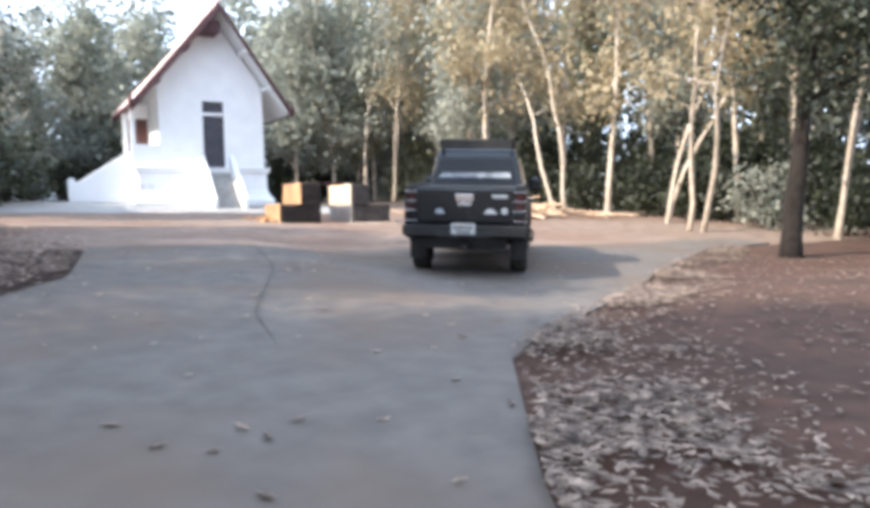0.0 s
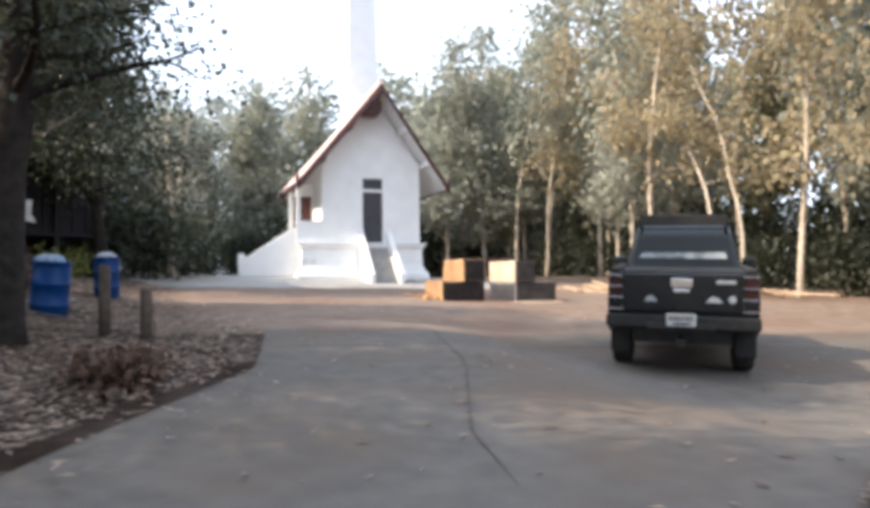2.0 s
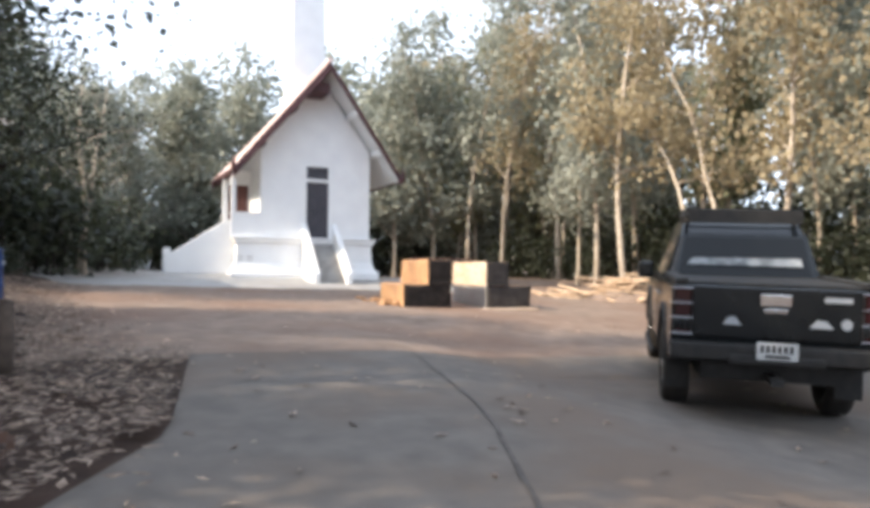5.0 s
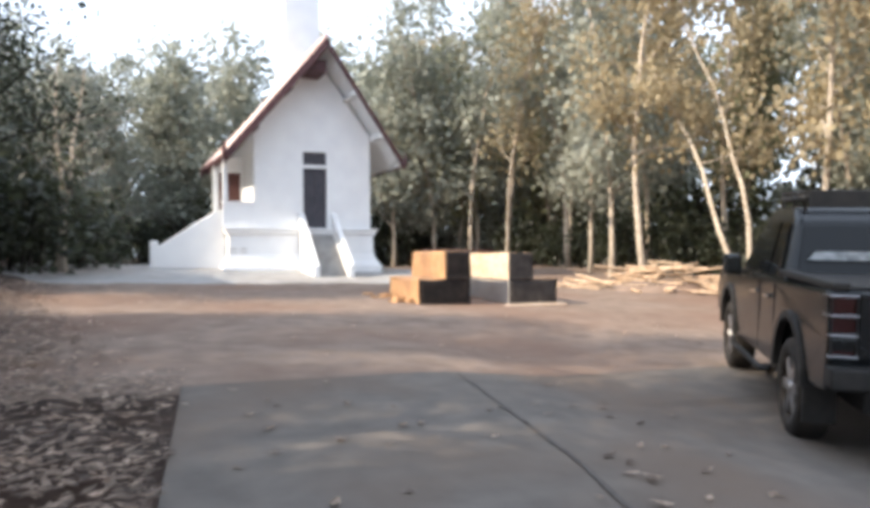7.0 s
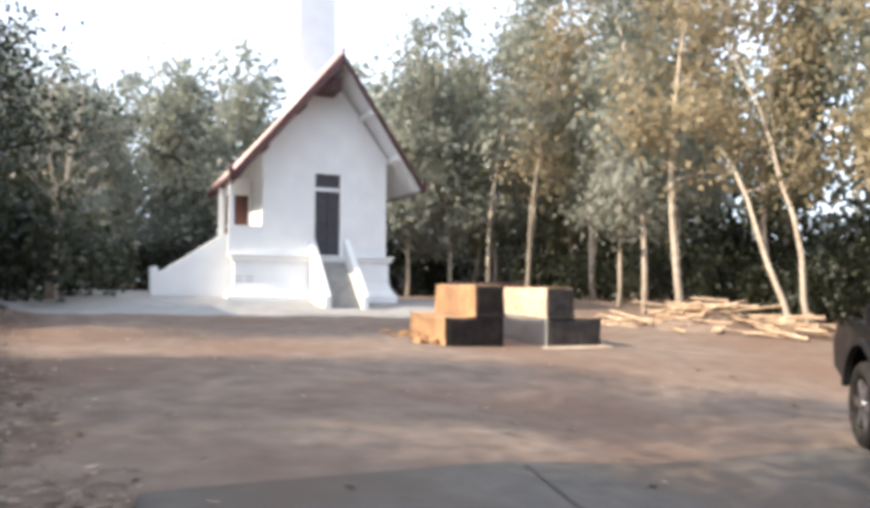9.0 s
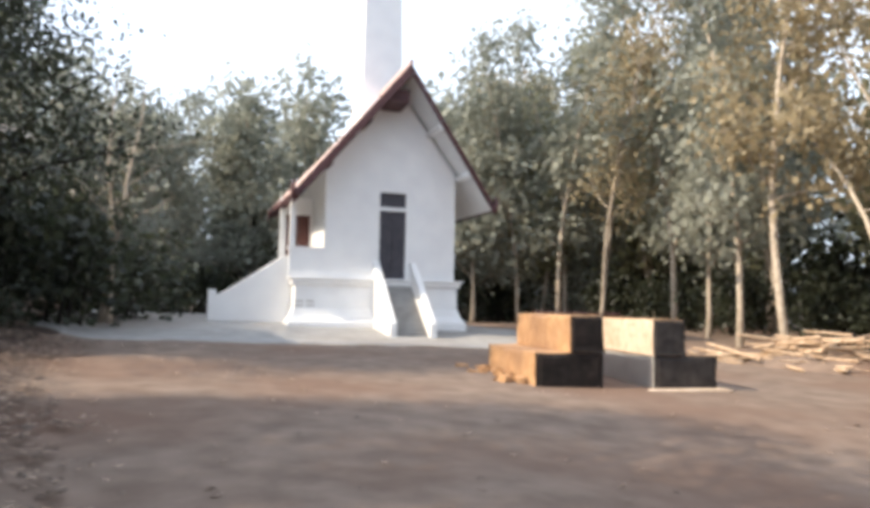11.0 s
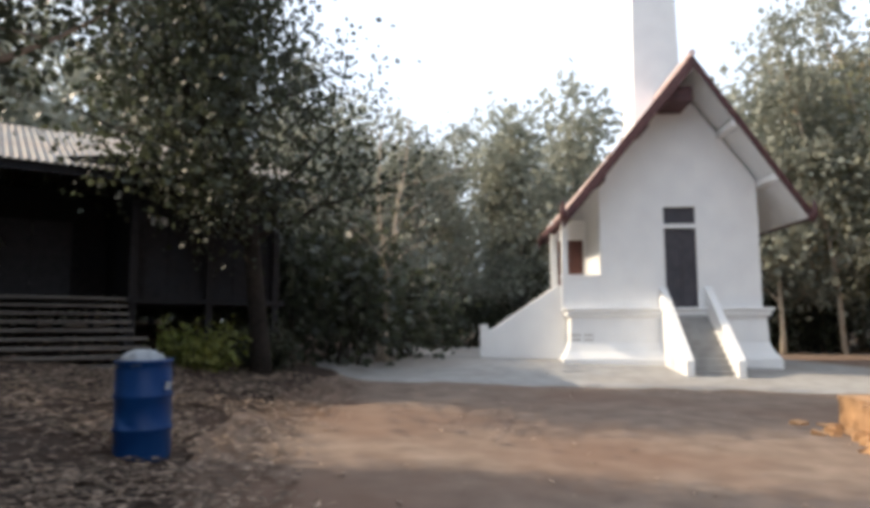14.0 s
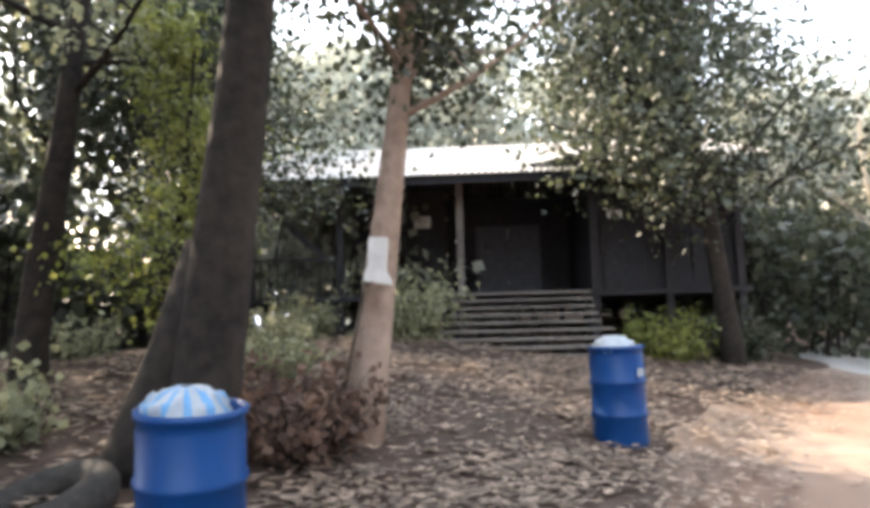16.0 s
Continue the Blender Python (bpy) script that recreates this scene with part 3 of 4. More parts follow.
PX, PY = 6.70, 21.0
pyre_block(pose(PX, PY, ground(PX, PY) - 0.0, 0, 0, -7), False, "stepped concrete pyre block, coloured sunlit orange, front dark from soot and shade")
pyre_block(pose(PX + 3.66, PY - 0.45, ground(PX + 3.66, PY - 0.45) + 0.05, 0, 0, -7), True, "stepped concrete pyre block, front dark from soot and shade, facing its twin")
footing = thing("concrete_footing", pose(PX + 3.66, PY - 0.45, ground(PX + 3.66, PY - 0.45), 0, 0, -7), "thin pale concrete footing under a pyre block", "footing")
part("slab", Geo().box(-1.62, -0.28, -0.2, 0.10, 3.0, 0.045), PALE_SUNLIT, footing, bevel=0.015)
rubble = thing("broken_bricks", pose(PX, PY, ground(PX, PY), 0, 0, -7), "crumbled orange brick and mortar at the foot of a pyre block", "rubble")
rr = random.Random(12)
for k in range(26):
    w, d, h = rr.uniform(0.05, 0.16), rr.uniform(0.05, 0.14), rr.uniform(0.03, 0.09)
    bx, by = -abs(rr.gauss(0, 0.28)) - 0.02, rr.uniform(0.2, 3.0)
    g = Geo().box(-w, -d, -h, w, d, h)
    g.v = [(x * rr.uniform(0.6, 1.0), y * rr.uniform(0.6, 1.0), z * rr.uniform(0.7, 1.0)) for x, y, z in g.v]
    o = part("brick_chunk", g, PYRE, rubble)
    o.matrix_basis = pose(bx, by, h * 0.6 + 0.03, rr.uniform(-15, 15), rr.uniform(-15, 15), rr.uniform(0, 180))
bar = thing("iron_bar", pose(PX, PY, ground(PX, PY), 0, 0, -7), "thin rusty iron bar laid across the two pyre blocks", "bar")
part("bar", Geo().tube([(0.8, 2.2, 1.30), (1.8, 2.21, 1.29), (2.8, 2.2, 1.28)], [0.02, 0.02, 0.02], 6), MAROON, bar)


# ---- trees ----
def branch_path(rng, p, d, length, wobble, steps=6):
    pts = [Vector(p)]
    d = Vector(d).normalized()
    for k in range(steps):
        d = (d + Vector((rng.uniform(-1, 1), rng.uniform(-1, 1), rng.uniform(-0.6, 0.8))) * wobble).normalized()
        pts.append(pts[-1] + d * length / steps)
    return pts


def tree(name, label, seed, height, trunk_r, bark, leaf, leaves, leaf_size, crown_from, spread, stems=1, lean=(0, 0), limbs=12, wobble=0.12, clump=0.7, fork=None):
    """A tapered, slightly bent trunk with limbs and clumps of separate leaves round the limb ends."""
    rng = random.Random(seed)
    ob = thing(name, pose(0, 0, 0), label, "tree")
    wood, tips = Geo(), []
    for s in range(stems):
        off = Vector((rng.uniform(-0.5, 0.5), rng.uniform(-0.5, 0.5), -0.3)) if stems > 1 else Vector((0, 0, -0.3))
        d = Vector((lean[0] + rng.uniform(-0.08, 0.08) * (1 + (stems > 1) * 0.9), lean[1] + rng.uniform(-0.08, 0.08) * (1 + (stems > 1) * 0.9), 1))
        h = height * rng.uniform(0.82, 1.0)
        path = branch_path(rng, off, d, h, wobble * 0.45, 10)
        radii = [trunk_r * (1.25 if i == 0 else 1 - 0.86 * i / 10) for i in range(11)]
        wood.tube(path, radii, 9)
        for k in range(limbs // stems + 1):
            u = crown_from + (1 - crown_from) * (k + rng.random()) / (limbs // stems + 1)
            i = min(9, int(u * 10))
            p = path[i].lerp(path[i + 1], u * 10 - i)
            a = rng.uniform(0, 6.283)
            up = rng.uniform(0.1, 0.9)
            ln = spread * rng.uniform(0.5, 1.1) * (1.15 - 0.6 * u)
            lp = branch_path(rng, p, (math.cos(a), math.sin(a), up), ln, 0.3, 5)
            r0 = radii[i] * 0.4
            wood.tube(lp, [r0 * (1 - 0.16 * q) for q in range(6)], 5, False)
            tips += lp[2:]
            for q in (2, 3, 4):
                sub = branch_path(rng, lp[q], (rng.uniform(-1, 1), rng.uniform(-1, 1), rng.uniform(-0.4, 0.7)), ln * 0.45, 0.35, 3)
                wood.tube(sub, [r0 * 0.4, r0 * 0.3, r0 * 0.2, r0 * 0.08], 3, False)
                tips += sub[1:]
        tips.append(path[-1])
    if fork:
        k, d, ln = fork
        p = path[k]
        fp = branch_path(rng, p - Vector(d).normalized() * 0.15, d, ln, 0.1, 6)
        wood.tube(fp, [radii[k] * 0.55 * (1 - 0.13 * q) for q in range(7)], 8)
        tips += fp[3:]
        wood.tube([(-0.75, 0.05, -0.3), (-0.46, 0.05, 0.30), (-0.14, 0.02, 1.0), (0.10, 0.0, 1.9)], [0.26, 0.22, 0.22, 0.16], 8)
    part("trunk", wood, bark, ob, smooth=True)
    crown = Geo()
    per = max(1, leaves // len(tips))
    for t in tips:
        k = int(per * rng.uniform(0.2, 1.8))
        for _ in range(k):
            o = Vector((rng.gauss(0, 1), rng.gauss(0, 1), rng.gauss(0, 0.8))) * clump * 0.5
            crown.leaf(t + o, leaf_size * rng.uniform(0.6, 1.4), rng)
    part("crown", crown, leaf, ob)
    return ob


def plant(ob, x, y, turn=0.0, size=1.0, tall=1.0, first=False, sink=0.05):
    m = pose(x, y, ground(x, y) - sink, 0, 0, turn) @ Matrix.Diagonal((size, size, size * tall, 1))
    if first:
        ob.matrix_basis = m
        return ob
    return copy_thing(ob, m @ Matrix.Diagonal((1 / ob.scale.x, 1 / ob.scale.y, 1 / ob.scale.z, 1)))


far_kinds = [
    tree("forest_tree", "tall slim plantation tree with grey-green drooping foliage", 21, 15, 0.115, PALEBARK, LEAF_HAZE_GREY, 3000, 0.23, 0.22, 2.2, limbs=26, clump=0.95, wobble=0.2),
    tree("forest_tree", "tall slim forest tree with dusty olive leaves", 22, 14, 0.105, PALEBARK, LEAF_OLIVE, 3000, 0.23, 0.20, 2.3, limbs=24, clump=0.95, wobble=0.24),
    tree("forest_tree", "pale-stemmed tree with dry brown-olive leaves", 23, 15, 0.125, PALEBARK, LEAF_BROWN, 3300, 0.21, 0.26, 2.6, lean=(0.1, 0.0), limbs=24, clump=0.9, wobble=0.22),
    tree("forest_tree", "hazy grey-green forest tree with a dense crown", 24, 13, 0.11, PALEBARK, LEAF_HAZE_GREY, 3100, 0.28, 0.16, 3.1, limbs=24, clump=1.05),
    tree("forest_tree", "bare-limbed pale tree with thin dry foliage", 25, 14, 0.095, PALEBARK, LEAF_BROWN, 3200, 0.17, 0.32, 2.8, stems=2, limbs=22, clump=0.85, wobble=0.36),
    tree("forest_tree", "deep-forest tree with a full dusty grey-green crown paled by haze", 26, 15, 0.10, PALEBARK, LEAF_HAZE_GREY, 1900, 0.37, 0.16, 3.0, limbs=14, clump=1.25),
    tree("forest_tree", "crooked pale-stemmed tree forking low, with thin golden-brown leaves", 27, 15, 0.105, PALEBARK, LEAF_BROWN, 2600, 0.19, 0.36, 3.4, stems=2, limbs=15, clump=0.9, wobble=0.62),
]
bush_kinds = [
    tree("forest_shrub", "dusty grey-green undergrowth shrub paled by haze at the forest edge", 31, 3.4, 0.05, BARK, LEAF_HAZE_GREY, 1400, 0.20, 0.05, 1.5, stems=4, limbs=10, clump=0.9, wobble=0.3),
    tree("forest_shrub", "dark green undergrowth shrub at the forest edge", 32, 3.0, 0.05, BARK, LEAF_DARK, 1400, 0.20, 0.05, 1.5, stems=4, limbs=10, clump=0.9, wobble=0.3),
]
for b in bush_kinds:
    tagged(b, category="shrub")
rng = random.Random(77)
used = set()


def far(kind, x, y, size, tall=1.0):
    plant(far_kinds[kind], x, y, rng.uniform(0, 360), size, tall, kind not in used)
    used.add(kind)


def shrub(kind, x, y, size):
    plant(bush_kinds[kind], x, y, rng.uniform(0, 360), size, rng.uniform(0.8, 1.2), ("b", kind) not in used)
    used.add(("b", kind))


for row, y in enumerate((45.0, 48.5, 52.0, 56.0, 60.5)):
    x = -32.0
    while x < 42:
        gap = 12.6 < x < 14.8
        if not (row == 0 and 2 < x < 12) and not gap:
            left = x < 12.6
            if row > 1:
                kind = 5
            else:
                kind = rng.choice((0, 3, 3)) if left else rng.choice((0, 1, 0, 1, 2) if x > 19 else (0, 0, 1, 3))
            far(kind, x + rng.uniform(-0.8, 0.8), y + rng.uniform(-1.2, 1.2), rng.uniform(0.80, 1.0) if left else rng.uniform(1.05, 1.3))
        x += rng.uniform(2.6, 3.6)
    x = -36.0
    while x < 42:
        shrub(rng.choice((0, 1, 1)), x, y + 1.5 + rng.uniform(-1, 1), rng.uniform(0.8, 1.3))
        x += rng.uniform(3.0, 4.2)
for x, y, sz in ((6.0, 47.0, 1.12), (4.2, 49.0, 1.08)):       # a clump standing over the ridge of the wood
    far(3, x, y, sz)
for y in range(6, 46, 3):
    for k, off in enumerate((0.0, 5.0, 9.5)):
        x = 20.0 + off + rng.uniform(-1.3, 1.3) + 0.05 * (y - 20)
        kinds = ((6, 4, 6, 2), (2, 2, 1, 0), (5, 1, 5)) if y < 30 else ((0, 1, 0, 4), (0, 1, 0, 1), (5, 1))
        far(rng.choice(kinds[k]), x, y + rng.uniform(-1.2, 1.2), rng.uniform(0.85, 1.2) if y < 34 else rng.uniform(1.1, 1.35), (1.15, 1.3, 1.45)[k] if y < 34 else 1.1)
    shrub(rng.choice((0, 1)), 23.0 + rng.uniform(-1, 1), y, rng.uniform(0.7, 1.1))
    shrub(1, 29.0 + rng.uniform(-1, 1), y + 1.2, rng.uniform(0.9, 1.4))
for y in range(-2, 34, 3):                        # the deep wood to the right
    far(5, 35 + rng.uniform(-1.5, 1.5), y + rng.uniform(-1, 1), rng.uniform(1.0, 1.25))
    shrub(1, 26.0 + rng.uniform(-1, 1), y + rng.uniform(-1, 1), rng.uniform(1.1, 1.6))
    shrub(0, 32.0 + rng.uniform(-1, 1), y + rng.uniform(-1, 1), rng.uniform(1.2, 1.7))
for y in range(14, 46, 4):
    for off in (0.0, 6.0):
        far(rng.choice((0, 3, 1)), -20 - off + rng.uniform(-1.5, 1.5), y + rng.uniform(-1.5, 1.5), rng.uniform(0.7, 1.0))
    shrub(0, -18.5 + rng.uniform(-1, 1), y, rng.uniform(0.9, 1.4))
for x, y in ((-12, 36), (-8, 38), (-15, 33), (-5, 41), (-1.5, 43), (-10, 42)):
    far(rng.choice((3, 0)), x, y, rng.uniform(0.75, 0.95))
    shrub(1, x + 1.5, y - 1.0, rng.uniform(0.8, 1.2))
for x, y, sz in ((-2.5, 31.5, 1.3), (-4.2, 30.5, 1.2), (-5.8, 31.5, 1.4), (-1.2, 34.0, 1.1), (-7.5, 33.0, 1.4), (-3.0, 35.0, 1.5)):
    shrub(1, x, y, sz)
for x, y, sz in ((-14, 33, 0.9), (-17, 30, 0.95), (-16.5, 36, 1.0), (-20, 33, 1.0), (-13, 37.5, 0.9), (-18, 25.5, 0.95), (-22.5, 28.5, 1.0), (-19, 38, 1.0), (-16.5, 27.5, 0.85)):
    far(3, x, y, sz)
for x, y in ((-24, 31), (-22, 34.5), (-19.5, 36.5), (-27, 34), (-25, 38), (-22, 41), (-29, 30), (-17, 41)):
    far(5, x, y, 1.05)
# trees behind the start of the walk, which close the place
for x, y, sz in ((-13, 25, 1.4), (-15, 23, 1.5), (-12.5, 29, 1.5), (-14, 20, 1.4), (-13, 16.5, 1.4), (-15, 13, 1.5), (-14.5, 26.5, 1.6), (-12, 14, 1.0), (-11, 31.5, 1.4)):
    shrub(0 if y > 21 else 1, x, y, sz)
for x, y, sz in ((18.5, 7.2, 0.9), (21, 7, 1.4), (20, 5, 1.3), (17, 3, 1.0)):
    shrub(1, x, y, sz)
for x in range(-24, 26, 6):
    far(rng.choice((0, 1, 3)), x, -16 + rng.uniform(-2, 2), rng.uniform(0.9, 1.1))

# shade trees close to the drive
near = [
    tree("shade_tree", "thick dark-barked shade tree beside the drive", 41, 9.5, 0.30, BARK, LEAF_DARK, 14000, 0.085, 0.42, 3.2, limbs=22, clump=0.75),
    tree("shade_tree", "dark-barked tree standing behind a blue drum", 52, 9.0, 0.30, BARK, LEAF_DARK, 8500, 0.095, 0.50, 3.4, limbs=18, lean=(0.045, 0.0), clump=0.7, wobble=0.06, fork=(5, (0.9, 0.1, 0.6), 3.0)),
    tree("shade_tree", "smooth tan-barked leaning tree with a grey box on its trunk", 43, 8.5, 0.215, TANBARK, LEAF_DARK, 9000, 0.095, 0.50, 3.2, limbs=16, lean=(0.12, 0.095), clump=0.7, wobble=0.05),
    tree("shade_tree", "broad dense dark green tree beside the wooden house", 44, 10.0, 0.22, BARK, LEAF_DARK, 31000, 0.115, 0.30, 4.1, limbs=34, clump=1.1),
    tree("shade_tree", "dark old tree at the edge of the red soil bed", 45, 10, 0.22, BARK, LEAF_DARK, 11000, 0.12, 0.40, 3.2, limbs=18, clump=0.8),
    tree("vine_tree", "slim tree hung with sunlit yellow-green creeper leaves", 46, 5.2, 0.09, BARK, LEAF_LIME, 4200, 0.075, 0.20, 1.1, limbs=15, clump=0.40),
    tree("shade_tree", "slender dark-barked tree with thin olive foliage", 47, 9.0, 0.21, BARK, LEAF_OLIVE, 3600, 0.095, 0.45, 3.0, limbs=16, clump=0.6),
]
plant(near[0], -2.65, 11.5, 0, first=True)
plant(near[1], -3.83, 15.45, 40, first=True)
plant(near[2], -3.98, 17.32, 0, first=True)
plant(near[3], -3.3, 27.0, 0, 1.05, first=True)
plant(near[4], 14.6, 9.15, 0, 1.1, first=True)
plant(near[5], -6.75, 16.95, 0, first=True)
bare = tree("bare_tree", "pale forked tree with bare twisting branches", 61, 9.0, 0.10, PALEBARK, LEAF_HAZE_GREY, 160, 0.14, 0.30, 4.2, stems=2, limbs=14, clump=0.6, wobble=0.25)
plant(bare, -1.6, 32.6, 0, first=True)
plant(near[6], -7.7, 15.7, 200, first=True)
plant(near[3], -10.5, 19.6, 100, 0.8)
# copies added left of the drive to shade it, nearly all out of view
plant(near[0], -8.0, 9.5, 130, 0.9)
plant(near[0], -10.5, 13.0, 70, 1.0)
plant(near[3], -8.6, 13.0, 300, 0.8)
plant(near[4], -6.3, 6.2, 30, 0.95)
plant(near[0], -12.0, 7.5, 210, 1.1)
plant(near[4], -13.0, 18.0, 100, 1.1)
plant(near[4], -6.0, 1.0, 160, 1.0)
plant(near[3], -5.4, 4.4, 20, 0.95)
plant(near[3], -6.2, 8.4, 250, 0.9)

# ---- leafy bank below the house ----
g = Geo()
for j in range(61):
    y = 13.05 + 17 * j / 60
    a = bank_edge(y) + 0.35 * noise.noise((y * 0.7, 0, 3))
    for i in range(41):
        x = a + (-16 - a) * (i / 40) ** 1.4
        g.v.append((x, y, ground(x, y) + 0.028 * ease(0, 0.05, i / 40) + 0.025 * noise.noise((x * 1.7, y * 1.7, 9)) - (0.03 if i == 0 else 0)))
for j in range(60):
    for i in range(40):
        a = j * 41 + i
        g.f.append((a, a + 41, a + 42, a + 1))
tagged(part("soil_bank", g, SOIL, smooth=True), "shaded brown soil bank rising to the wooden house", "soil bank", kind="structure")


# ---- wooden house on posts ----
HO = (-6.2, 24.0)
HZ = ground(*HO)
house = thing("wooden_house", pose(HO[0], HO[1], HZ, 0, 0, 37), "dark raised timber house with a zinc roof and open veranda", "house")
FL, EV = 1.32, 3.85
for k in range(-2, 8):
    wide = 1.75 if k < 3 else 1.55
    part("step", Geo().box(-wide, 0.27 * k, 0.165 * k + 0.09, wide, 0.27 * k + 0.32, 0.165 * k + 0.15), STEPWOOD, house, "weathered grey timber tread" if k == -2 else "", bevel=0.01)
for x in (-1.42, 1.34):
    part("stringer", Geo().prism([(-0.55, -0.5), (-0.55, -0.26), (2.3, 1.36), (2.3, 1.10), (0.0, -0.5)], "x", x, x + 0.07), WOOD, house)
part("veranda_floor", Geo().box(-6.4, 2.2, FL - 0.12, 5.2, 8.5, FL), WOOD, house, "dark plank veranda floor")
for i, x in enumerate((-6.2, -4.1, -1.3, 1.75, 3.4, 5.0)):
    for y in (2.35, 8.3):
        part("post", Geo().box(x - 0.08, y - 0.08, -0.8, x + 0.08, y + 0.08, EV + 0.1), STEPWOOD if i == 2 and y < 3 else WOOD, house, "weathered grey veranda post" if i == 2 and y < 3 else "", bevel=0.008)
wl = wall_with_holes(-4.1, -1.75, FL, EV + 0.3, 4.4, 4.5, [(-3.6, -2.8, FL + 0.9, FL + 2.0)])
part("wall", wl.weld(), WOOD, house)
wl = wall_with_holes(-1.75, 1.75, FL, EV + 0.3, 5.8, 5.9, [(-0.9, 0.9, FL, FL + 2.05)])
part("wall", wl.weld(), WOOD, house)
part("wall", Geo().box(1.75, 2.5, FL, 5.1, 2.6, EV + 0.1), WOOD, house)
for b in ((-1.8, 4.5, -1.7, 5.8, EV + 0.3), (1.7, 2.6, 1.8, 5.8, EV + 0.3), (5.0, 2.6, 5.1, 8.4, EV + 0.1), (-4.15, 4.5, -4.05, 8.3, EV), (-4.1, 8.3, 5.0, 8.4, EV)):
    part("wall", Geo().box(b[0], b[1], FL, b[2], b[3], b[4]), WOOD, house)
part("door", Geo().box(-0.9, 5.82, FL, -0.01, 5.87, FL + 2.05).box(0.01, 5.82, FL, 0.9, 5.87, FL + 2.05), DARKDOOR, house, "closed dark blue-black double door")
for x in np.arange(2.0, 5.0, 0.5):
    part("plank_batten", Geo().box(x, 2.47, FL, x + 0.04, 2.5, EV), WOOD, house)
part("end_panel", Geo().box(-7.0, 2.35, FL - 0.15, -6.32, 2.45, EV - 0.15), GREYBOX, house, "pale grey panel closing the veranda's end", bevel=0.01)
# left veranda rail
part("handrail", Geo().box(-6.2, 2.31, FL + 0.85, -4.1, 2.39, FL + 0.92), WOOD, house)
for k in range(10):
    x = -6.0 + 0.2 * k
    part("baluster", Geo().box(x, 2.33, FL, x + 0.035, 2.37, FL + 0.85), WOOD, house)
part("brace", Geo().prism([(-6.15, EV - 0.2), (-6.0, EV), (-4.4, FL + 0.9), (-4.55, FL + 0.9)], "y", 2.33, 2.39), WOOD, house, "diagonal timber brace")
# corrugated roof
def zinc(x0, x1, y0, z0, y1, z1):
    g, n = Geo(), int((x1 - x0) / 0.0375)
    for i in range(n + 1):
        x = x0 + (x1 - x0) * i / n
        w = 0.022 * math.sin(2 * math.pi * (x - x0) / 0.15)
        g.v += [(x, y0, z0 + w), (x, y1, z1 + w), (x, y0, z0 + w - 0.012), (x, y1, z1 + w - 0.012)]
    for i in range(n):
        a = 4 * i
        g.f += [(a, a + 4, a + 5, a + 1), (a + 2, a + 3, a + 7, a + 6), (a, a + 2, a + 6, a + 4)]
    return g


part("roof_sheet", zinc(-6.9, 1.3, 1.3, EV + 0.05, 5.4, EV + 1.75), ZINC, house, "weathered corrugated zinc roof slope")
part("roof_sheet", zinc(-6.9, 5.6, 5.4, EV + 1.75, 9.2, EV + 0.05), ZINC, house)
part("roof_sheet", zinc(1.3, 5.6, 1.6, EV + 0.35, 5.4, EV + 1.75), ZINC, house)
part("fascia", Geo().box(-6.8, 1.42, EV - 0.14, 1.3, 1.46, EV + 0.04), WOOD, house, "dark timber fascia board")
part("fascia", Geo().prism([(0.3, EV + 0.3), (1.4, EV + 0.48), (5.5, EV + 0.32), (5.5, EV - 0.05), (0.3, EV - 0.05)], "y", 1.7, 1.74), WOOD, house)
part("gable_wall", Geo().prism([(1.5, EV + 0.05), (9.1, EV + 0.05), (5.4, EV + 1.7)], "x", -6.5, -6.45).prism([(1.7, EV + 0.05), (9.1, EV + 0.05), (5.4, EV + 1.7)], "x", 5.2, 5.25), WOOD, house)
hm = house.matrix_basis
for x, y, w, h in ((-2.30, 4.36, 0.42, 0.30), (2.28, 2.44, 0.34, 0.17)):
    sg = thing("notice_sign", hm @ pose(x, y, FL + (2.0 if y > 4 else 1.75)), "small white notice board on the dark house wall", "sign")
    part("board", Geo().box(-w / 2, -0.01, -h / 2, w / 2, 0.035, h / 2), PAPER, sg, bevel=0.004)
    b = Geo()
    for k in range(3):
        b.box(-w * 0.36, -0.014, h * (0.24 - 0.26 * k), w * (0.36 - 0.08 * k), -0.009, h * (0.32 - 0.26 * k))
    part("lettering", b, TRIMBLACK, sg, "unreadable dark lines")


# ---- dark shed among the trees ----
SHX, SHY = -15.6, 18.6
shed = thing("timber_shed", pose(SHX, SHY, ground(SHX, SHY) - 0.2, 0, 0, 66), "low dark timber shed with a rusty zinc roof among trees", "shed")
part("wall", wall_with_holes(-3.2, 3.2, 0, 2.5, 0, 0.1, [(-0.4, 0.6, 0, 2.0), (1.4, 2.4, 1.0, 1.8)]).weld(), WOOD, shed)
for b in ((-3.2, 0.1, -3.1, 3.4), (3.1, 0.1, 3.2, 3.4), (-3.2, 3.4, 3.2, 3.5)):
    part("wall", Geo().box(b[0], b[1], 0, b[2], b[3], 2.5), WOOD, shed)
part("door", Geo().box(-0.4, 0.03, 0, 0.6, 0.07, 2.0), DARKDOOR, shed, "closed dark plank door")
